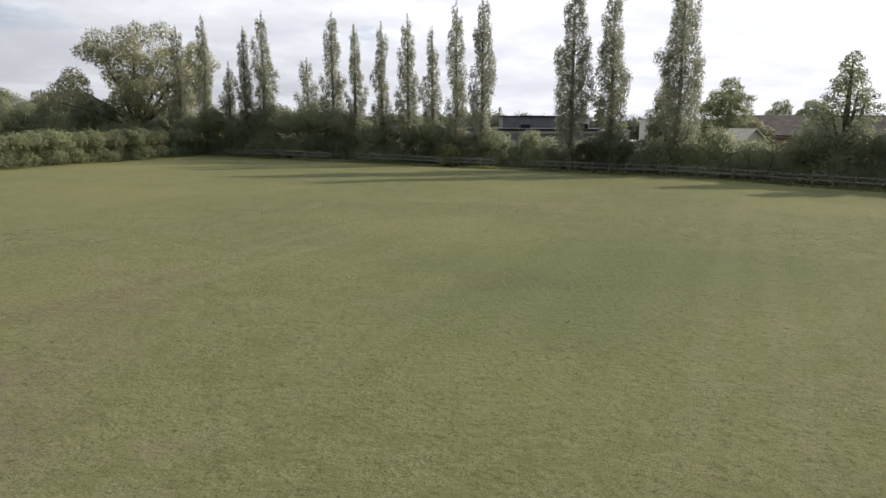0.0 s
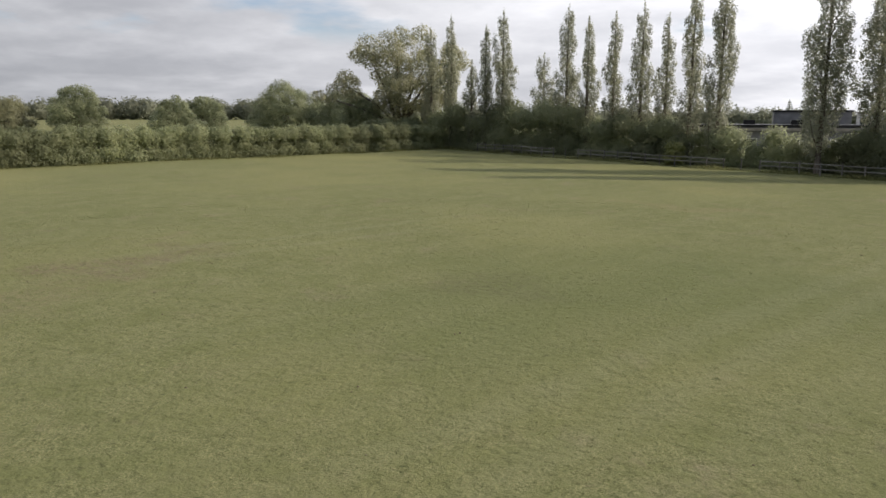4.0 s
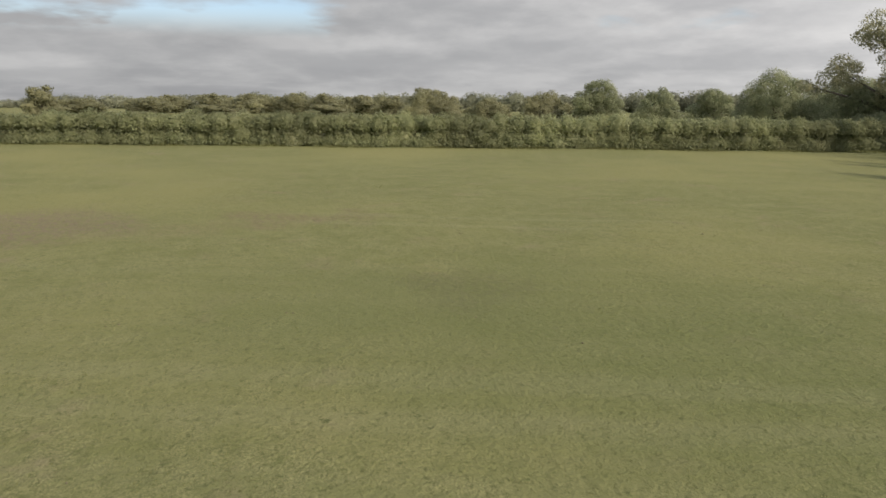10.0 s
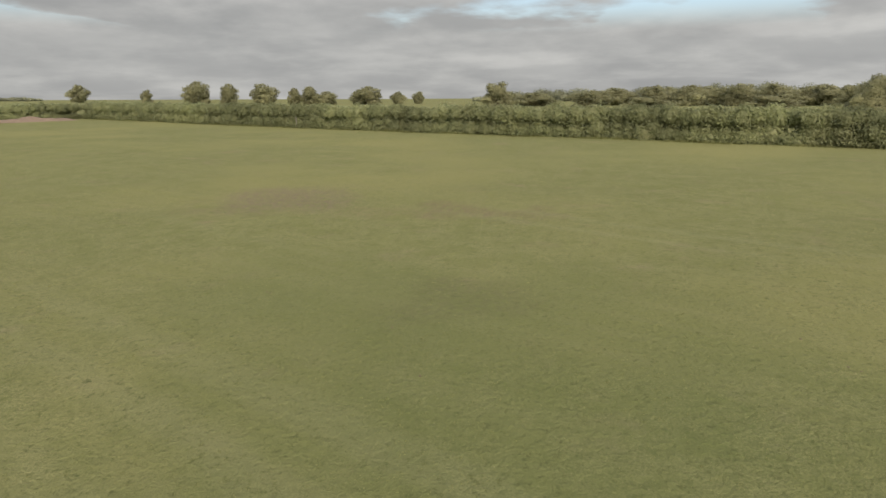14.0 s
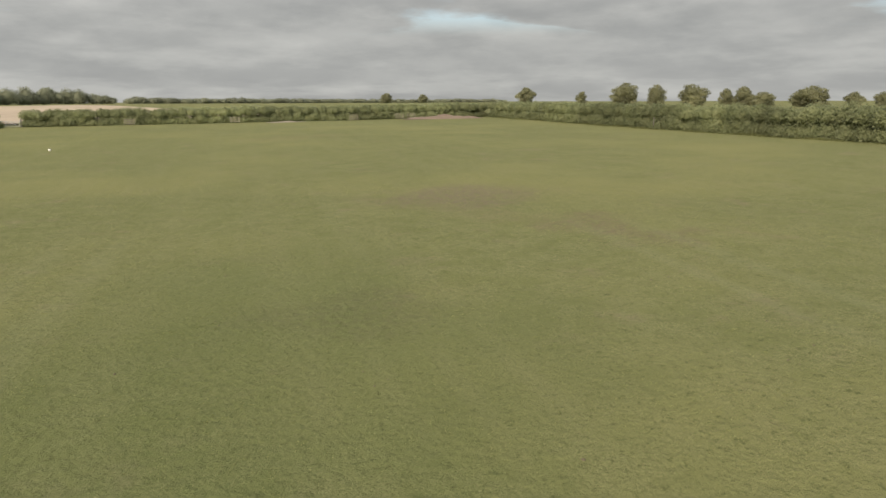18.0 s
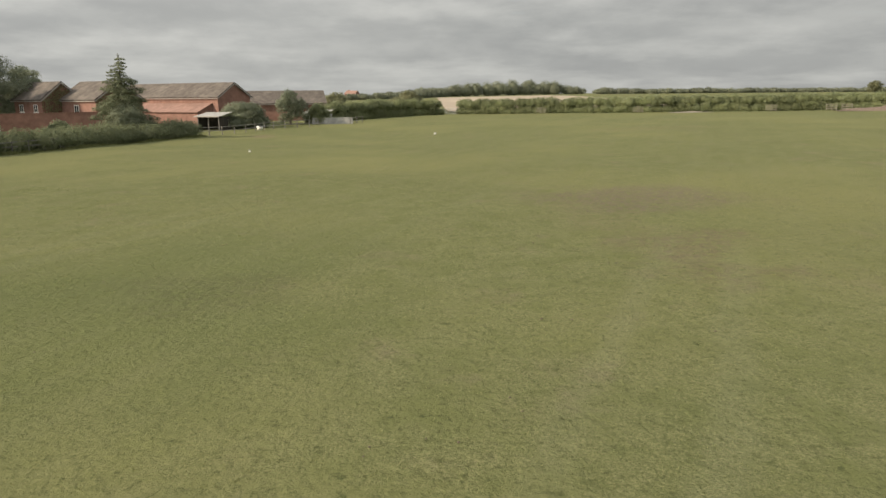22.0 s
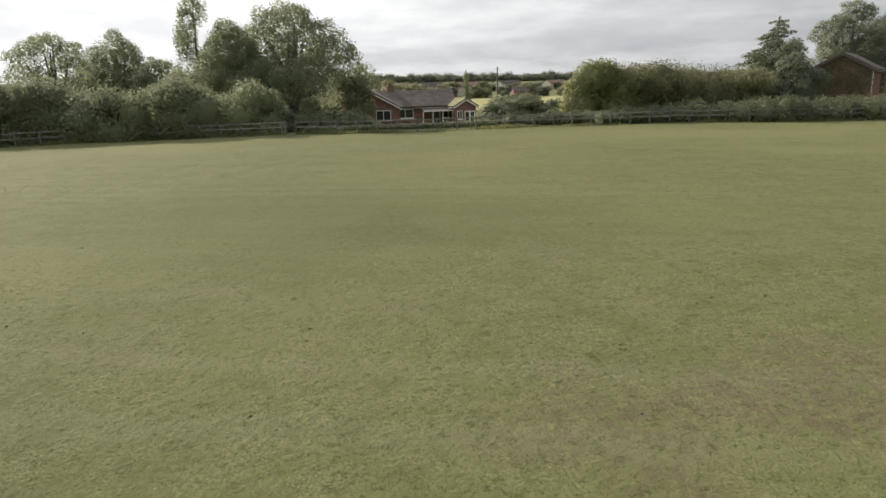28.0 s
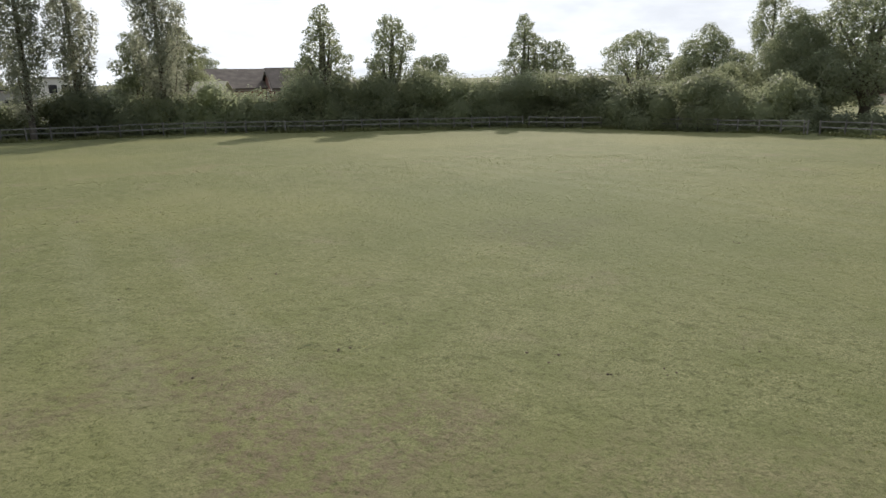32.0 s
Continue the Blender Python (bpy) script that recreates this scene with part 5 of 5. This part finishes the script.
# small clods and old droppings trodden into the turf
rng = np.random.default_rng(77)
Vs, Fs = [], []
for k in range(300):
    cr, ca = 36 * math.sqrt(rng.random()), rng.uniform(0, 6.28)
    cx, cy = 1 + cr * math.cos(ca), 22 + cr * math.sin(ca)
    for q in range(int(rng.integers(1, 5))):
        px, py, s = cx + rng.normal(0, 0.2), cy + rng.normal(0, 0.2), rng.uniform(0.01, 0.03)
        Fs.append(ICO_F + len(Vs) * len(ICO_V))
        Vs.append(np.array([px, py, gz(px, py) + s * 0.2]) + ICO_V * [s, s * rng.uniform(0.7, 1.2), s * 0.6] * rng.uniform(0.75, 1.2, (len(ICO_V), 1)))
M_CLOD = material("dark clods", [(0.075, 0.064, 0.045), (0.13, 0.105, 0.074)], 8.0, 1.0)
tagged(new("clods", quick_mesh("clods", np.concatenate(Vs), np.concatenate(Fs), M_CLOD)), "small dark clods scattered on the turf", "clods", kind="stuff")

# a wooden pole in the valley and a lamp post by the school
for px, py, ph, pl in ((97.5, -15.9, 8.4, "tall dark wooden telegraph pole"), (1, 100.8, 6.4, "slim grey lamp post beside the school")):
    t = thing("utility_pole", px, py, gz(px, py) - 0.2, pl, "pole")
    V, F = tube([(0, 0, 0), (0, 0, ph)], [0.16, 0.11], 9)
    child("shaft", mesh_of("shaft", V, F + [tuple(range(9, 18))], M_BARK, False), t)
    child("crossarm", beam("crossarm", (-0.7, 0, ph - 0.4), (0.7, 0, ph - 0.4), 0.09, 0.09, M_WOOD), t)

# ---- distance ----
FAR = [broad(-311.3, -211.2, 12.6, 16.5, 300, M_LEAF_OLIVE, "rounded field oak in the distance", n=24, bottom=0.22, density=2.3, size=0.82, core=0.6, group="far field trees"),
       broad(-353.3, -330.5, 11.3, 14.7, 301, M_LEAF_OLIVE, "rounded field oak in the distance", n=22, bottom=0.2, density=2.3, size=0.82, core=0.6, group="far field trees"),
       broad(-211.2, -22.5, 8.7, 10.9, 302, M_LEAF_OLIVE, "rounded field tree behind the hedge", n=22, bottom=0.05, density=3.0, size=0.64, core=0.6, group="far field trees")]


def far_trees(rows, base):
    """Rows of x, y, height, width: copies of a tree, turned and scaled."""
    rng = random.Random(base)
    for x, y, h, w in rows:
        k = rng.randrange(3)
        src, sh, sw = FAR[k], (13.0, 11.5, 8.8)[k], (17, 15, 11)[k]
        copy_thing(src, pose(x, y, gz(x, y) - 0.3, 0, 0, rng.uniform(0, 360)) @ Matrix.Diagonal((w / sw, w / sw, h / sh, 1)))


far_trees([(-321.5, -197.8, 12, 11.7), (-340.3, -187.1, 12.3, 18.5), (-349.1, -172.6, 9.9, 8.8), (-353.1, -164.9, 10.9, 11.7), (-358, -156.2, 8, 13.7), (-341.2, -124.8, 10.4, 20.5), (-394.5, -126.1, 7.9, 10.8), (-401, -114.9, 7.9, 8.9), (-274.1, -20, 6, 19.9), (-257, 4.2, 6.5, 20.9),
           (-309, 32.2, 8.4, 11), (-316.9, 49.3, 8.8, 20), (-306.9, 63, 8.4, 16), (-305.9, 74.9, 8.4, 14), (-303.8, 87.9, 8.2, 16), (-301.7, 100.8, 8.5, 12), (-166.7, 96.6, 5.5, 12), (-343, -269.8, 8.8, 8.8), (-314.8, -454.8, 8.4, 11.8), (-339.8, -437.6, 7.5, 9.8)], 1)
far_trees([(-318.3, -3.3, 6.4, 16.9), (-309.2, 10.4, 8.1, 20.9), (-300.1, 27, 8.8, 16.9), (-290.1, 40.7, 8.8, 17), (-285, 58.5, 9.1, 19), (-279.4, 72.2, 9.1, 18), (-289.8, 90.5, 8.8, 17), (-269.2, 97.9, 8.4, 16), (-239.6, 65.3, 4.6, 18), (-234.9, 25.5, 4.2, 17.9), (-249.2, 115.5, 5.3, 16), (-219.3, 122.9, 5.7, 16), (-189.2, 134.3, 5.7, 14)], 2)
# valley to the east
far_trees([(111.9, 14.5, 5.9, 8.8), (104, 2, 7.6, 8), (113, -3, 6.8, 8), (119, -8, 7.4, 8), (136, -8, 8.2, 9), (151, -15, 8.0, 9), (156.4, -18.5, 5.8, 9.7), (158.7, 14.2, 7.9, 11.8), (206.1, -2.5, 9.8, 13.7), (228.9, -27.6, 9.7, 12.7), (262.3, 18.9, 10.8, 13.8), (319.6, -3.1, 10.8, 17.6),
           (363.5, -72.4, 9.7, 21.4), (400, -150, 9.7, 17), (404, -118, 9, 15), (408, -85, 10, 16), (402, -60, 8.5, 14), (410, -185, 9, 16), (425, -130, 11, 18), (410, 21.6, 11.8, 21.6), (452.6, -47.8, 10.7, 23.4), (478.2, -125.8, 10.7, 25.3), (126.1, 54.5, 8.8, 11.8), (156.9, 67.8, 9.8, 12.8), (197, 80.5, 10.8, 15.7)], 3)
far_trees([(94.4, 17.2, 5.9, 6.8), (132.3, -76.9, 6.8, 11.7), (160.7, -102.4, 7.8, 13.6), (112.9, -101.2, 7.8, 11.7), (83.4, -110, 7.8, 9.8), (53.5, -128.7, 5.9, 9.8), (38.3, -147.9, 6.4, 10.8), (23.4, -157.3, 5.9, 8.8), (3.5, -166.7, 5.9, 9.8)], 4)
poplar(224.4, -52.5, 15.6, 3.9, 131, M_LEAF_OAK, group="")


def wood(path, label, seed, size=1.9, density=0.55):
    return bank("woodland", path, M_LEAF_HAZED, label, "woodland", seed, density=density * 1.5, size=size * 0.75, core=0.85, step=0.7, kind="stuff", ragged=0.2)


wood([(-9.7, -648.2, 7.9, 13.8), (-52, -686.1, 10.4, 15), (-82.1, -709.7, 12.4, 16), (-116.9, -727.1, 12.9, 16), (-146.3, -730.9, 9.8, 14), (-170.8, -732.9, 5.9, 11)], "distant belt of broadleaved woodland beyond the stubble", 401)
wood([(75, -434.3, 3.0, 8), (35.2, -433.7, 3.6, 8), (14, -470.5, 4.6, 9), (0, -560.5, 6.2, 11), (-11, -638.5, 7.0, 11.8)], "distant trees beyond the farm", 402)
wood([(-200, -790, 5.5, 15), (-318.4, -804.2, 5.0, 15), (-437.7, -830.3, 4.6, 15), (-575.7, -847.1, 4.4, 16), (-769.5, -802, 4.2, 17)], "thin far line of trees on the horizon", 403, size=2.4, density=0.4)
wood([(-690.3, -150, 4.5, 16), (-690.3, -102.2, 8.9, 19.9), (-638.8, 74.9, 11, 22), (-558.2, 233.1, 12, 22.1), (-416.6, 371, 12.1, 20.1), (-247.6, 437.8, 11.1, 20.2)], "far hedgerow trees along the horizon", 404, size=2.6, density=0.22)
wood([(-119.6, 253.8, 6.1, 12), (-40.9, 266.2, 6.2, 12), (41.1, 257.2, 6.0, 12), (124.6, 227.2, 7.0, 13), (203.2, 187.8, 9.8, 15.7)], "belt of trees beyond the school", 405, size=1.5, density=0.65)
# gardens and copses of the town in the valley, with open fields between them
SMALL = broad(330, 40, 9.0, 12, 310, M_LEAF_HAZED, "distant garden tree in the valley", n=12, bottom=0.12, density=0.9, size=1.5, core=0.6, group="valley trees")
rng = random.Random(44)
for k in range(150):
    x, y = rng.uniform(240, 720), rng.uniform(-430, 210)
    s = rng.uniform(0.55, 1.15)
    if 225 < x < 405 and -200 < y < -25:
        continue
    copy_thing(SMALL, pose(x, y, gz(x, y) - 0.3, 0, 0, rng.uniform(0, 360)) @ Matrix.Diagonal((s * rng.uniform(0.9, 1.5), s * rng.uniform(0.9, 1.5), s * 0.8, 1)))
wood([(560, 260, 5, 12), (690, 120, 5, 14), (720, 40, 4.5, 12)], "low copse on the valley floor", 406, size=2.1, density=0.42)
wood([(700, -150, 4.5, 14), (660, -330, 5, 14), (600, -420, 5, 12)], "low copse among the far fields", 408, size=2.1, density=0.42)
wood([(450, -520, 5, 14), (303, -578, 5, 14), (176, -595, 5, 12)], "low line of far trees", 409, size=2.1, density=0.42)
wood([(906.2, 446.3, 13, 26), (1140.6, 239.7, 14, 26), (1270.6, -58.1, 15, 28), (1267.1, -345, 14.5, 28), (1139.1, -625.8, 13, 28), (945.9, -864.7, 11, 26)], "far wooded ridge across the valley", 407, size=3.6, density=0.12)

# fields of stubble beyond the south hedge and across the valley
M_STUBBLE = material("pale stubble", [(0.30, 0.245, 0.185), (0.38, 0.315, 0.24)], 0.2, 0.95, large=0.12, large_scale=0.02)


def field(x0, y0, x1, y1, label, mat=None):
    n = 12
    X, Y = np.meshgrid(np.linspace(x0, x1, n), np.linspace(y0, y1, n))
    Z = height(X, Y) + 0.45
    i = np.arange((n - 1) * (n - 1))
    a = (i // (n - 1)) * n + i % (n - 1)
    ob = new("stubble_field", quick_mesh("stubble_field", np.stack([X.ravel(), Y.ravel(), Z.ravel()], 1), np.stack([a, a + 1, a + n + 1, a + n], 1), mat or M_STUBBLE))
    return tagged(ob, label, "field", kind="structure")


field(-80, -440, -7, -128, "pale harvested stubble field")
M_MEADOW = material("mown yellow-green meadow", [(0.23, 0.225, 0.085), (0.30, 0.29, 0.12)], 0.2, 0.95, large=0.12, large_scale=0.02)
field(252, -172, 395, -50, "pale yellow-green mown meadow in the valley", M_MEADOW)
field(760, -420, 1000, -40, "pale harvested field across the valley")

for i, (x, y, a) in enumerate([(123.3, -2.4, 72.4), (204.8, -20.7, 57.5), (412, -100, -32.4), (271.5, 8.8, 7.3), (420, -160, 77.6), (316.8, -26.9, 37.4), (432, -75, 12.6), (108, -443, 8.1), (84, -463, 58.1), (52, -500, -21.8), (136, -475, 33.1), (355, 30, 70), (410, -20, 20), (430, -70, 55), (450, 10, -15), (470, -130, 35), (395, -150, 80), (500, -40, 10)]):
    b = gz(x, y)
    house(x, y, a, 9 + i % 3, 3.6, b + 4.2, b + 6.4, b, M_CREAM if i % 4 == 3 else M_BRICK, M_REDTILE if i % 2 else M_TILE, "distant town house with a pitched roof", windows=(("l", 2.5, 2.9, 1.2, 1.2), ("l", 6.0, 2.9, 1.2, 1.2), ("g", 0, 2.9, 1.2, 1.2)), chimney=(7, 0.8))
for i, (x, y, L, a) in enumerate(((560, -60, 24, 100), (590, -110, 30, 95), (610, -150, 22, 110), (640, -205, 34, 100), (655, -250, 26, 115), (630, -290, 30, 120), (690, -180, 36, 98), (700, -120, 28, 92), (720, -60, 30, 88), (540, -20, 22, 85), (700, -270, 30, 105), (610, -340, 26, 125))):
    b = gz(x, y)
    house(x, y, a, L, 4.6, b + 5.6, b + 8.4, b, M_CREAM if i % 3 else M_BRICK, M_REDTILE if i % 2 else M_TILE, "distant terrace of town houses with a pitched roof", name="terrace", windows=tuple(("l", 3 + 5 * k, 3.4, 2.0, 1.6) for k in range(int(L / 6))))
b = gz(660, -385)
house(660, -385, 60, 30, 8, b + 4, b + 5.6, b, M_WHITE, M_METAL, "long pale distant warehouse", name="warehouse")

# ---- grass tufts ----


def tufts(n, radius, seed, blades=6):
    """Short tussocks on the grazed sward: each a ring of bent blades a few centimetres high."""
    rng = np.random.default_rng(seed)
    r, a = radius * np.sqrt(rng.random(n)), rng.uniform(0, 2 * np.pi, n)
    x, y = 2 + r * np.cos(a), 21 + r * np.sin(a)
    keep = np.sin(x * 0.9 + 2 * np.sin(y * 0.6)) * np.cos(y * 0.8) + rng.normal(0, 0.6, n) > -0.3
    x, y = x[keep], y[keep]
    tall, wide = rng.uniform(0.007, 0.024, len(x)), rng.uniform(0.03, 0.09, len(x))
    x, y, tall, wide = (np.repeat(v, blades) for v in (x, y, tall, wide))
    n = len(x)
    x, y = x + rng.normal(0, 0.55, n) * wide, y + rng.normal(0, 0.55, n) * wide
    z = height(x, y)
    t, h, w = rng.uniform(0, 2 * np.pi, n), tall * rng.uniform(0.5, 1.1, n), rng.uniform(0.008, 0.02, n)
    l = h * rng.uniform(0.3, 1.1, n)
    V = np.stack([np.stack([x - np.sin(t) * w, y + np.cos(t) * w, z - 0.01], 1), np.stack([x + np.sin(t) * w, y - np.cos(t) * w, z - 0.01], 1), np.stack([x + np.cos(t) * l, y + np.sin(t) * l, z + h], 1)], 1).reshape(-1, 3)
    ob = new("grass", quick_mesh("grass", V, np.arange(n * 3).reshape(-1, 3), M_BLADE))
    return tagged(ob, "short grazed grass tufts", "grass", kind="stuff")


M_BLADE = material("grass blades", [(0.092, 0.104, 0.041), (0.147, 0.156, 0.063), (0.212, 0.212, 0.097)], 0.8, 0.7, island=0.5, leaf=0.55, large=0.2, large_scale=0.3)
tufts(40000, 25, 9)


def verge(path, width, n, seed, tall=0.34):
    """Uncut grass and weeds along a hedge or fence line."""
    rng = np.random.default_rng(seed)
    P = np.array(path, float)
    L = np.hypot(*np.diff(P, axis=0).T)
    k = rng.choice(len(L), n, p=L / L.sum())
    u = rng.random(n)[:, None]
    q = P[k] + (P[k + 1] - P[k]) * u
    side = np.stack([-(P[k + 1] - P[k])[:, 1], (P[k + 1] - P[k])[:, 0]], 1) / L[k][:, None]
    q = q + side * (rng.normal(0, 0.5, n) * width)[:, None]
    x, y = q.T
    patch = 0.55 + 0.45 * np.sin(x * 0.7 + 2 * np.sin(y * 0.45))
    h, w, t = tall * rng.uniform(0.3, 1.0, n) * patch, rng.uniform(0.02, 0.05, n), rng.uniform(0, 6.28, n)
    z, lean = height(x, y), rng.normal(0, 0.12, (2, n))
    V = np.stack([np.stack([x - np.sin(t) * w, y + np.cos(t) * w, z - 0.02], 1), np.stack([x + np.sin(t) * w, y - np.cos(t) * w, z - 0.02], 1), np.stack([x + lean[0], y + lean[1], z + h], 1)], 1).reshape(-1, 3)
    return tagged(new("rough_grass", quick_mesh("rough_grass", V, np.arange(3 * n).reshape(-1, 3), M_BLADE)), "uncut grass and weeds along the field edge", "grass", kind="stuff")


verge([(-33.2, 95.5), (-40.8, 74.4), (-50.7, 45.6), (-59.5, 18.9), (-72.5, -21.4), (-97, -82.5)], 0.9, 26000, 61)
verge([(-33.5, 96.5), (-26.8, 93.8), (-16.8, 88.2), (-6.2, 84.2), (7.2, 78.3), (21.8, 72.9), (25.9, 69.7), (30.9, 65.2), (36.1, 59.1), (47.3, 48.9), (49.4, 38.7), (49.2, 31.9), (47.3, 23.3)], 0.9, 24000, 62, 0.5)
verge([(47.2, 22.4), (45.1, 13.7), (44, 5.7), (42.2, -5.2), (39.6, -12.6), (37.2, -18.8), (35.2, -24.5), (32.9, -30), (29.8, -40.5), (26.8, -52.2)], 0.8, 15000, 63, 0.42)
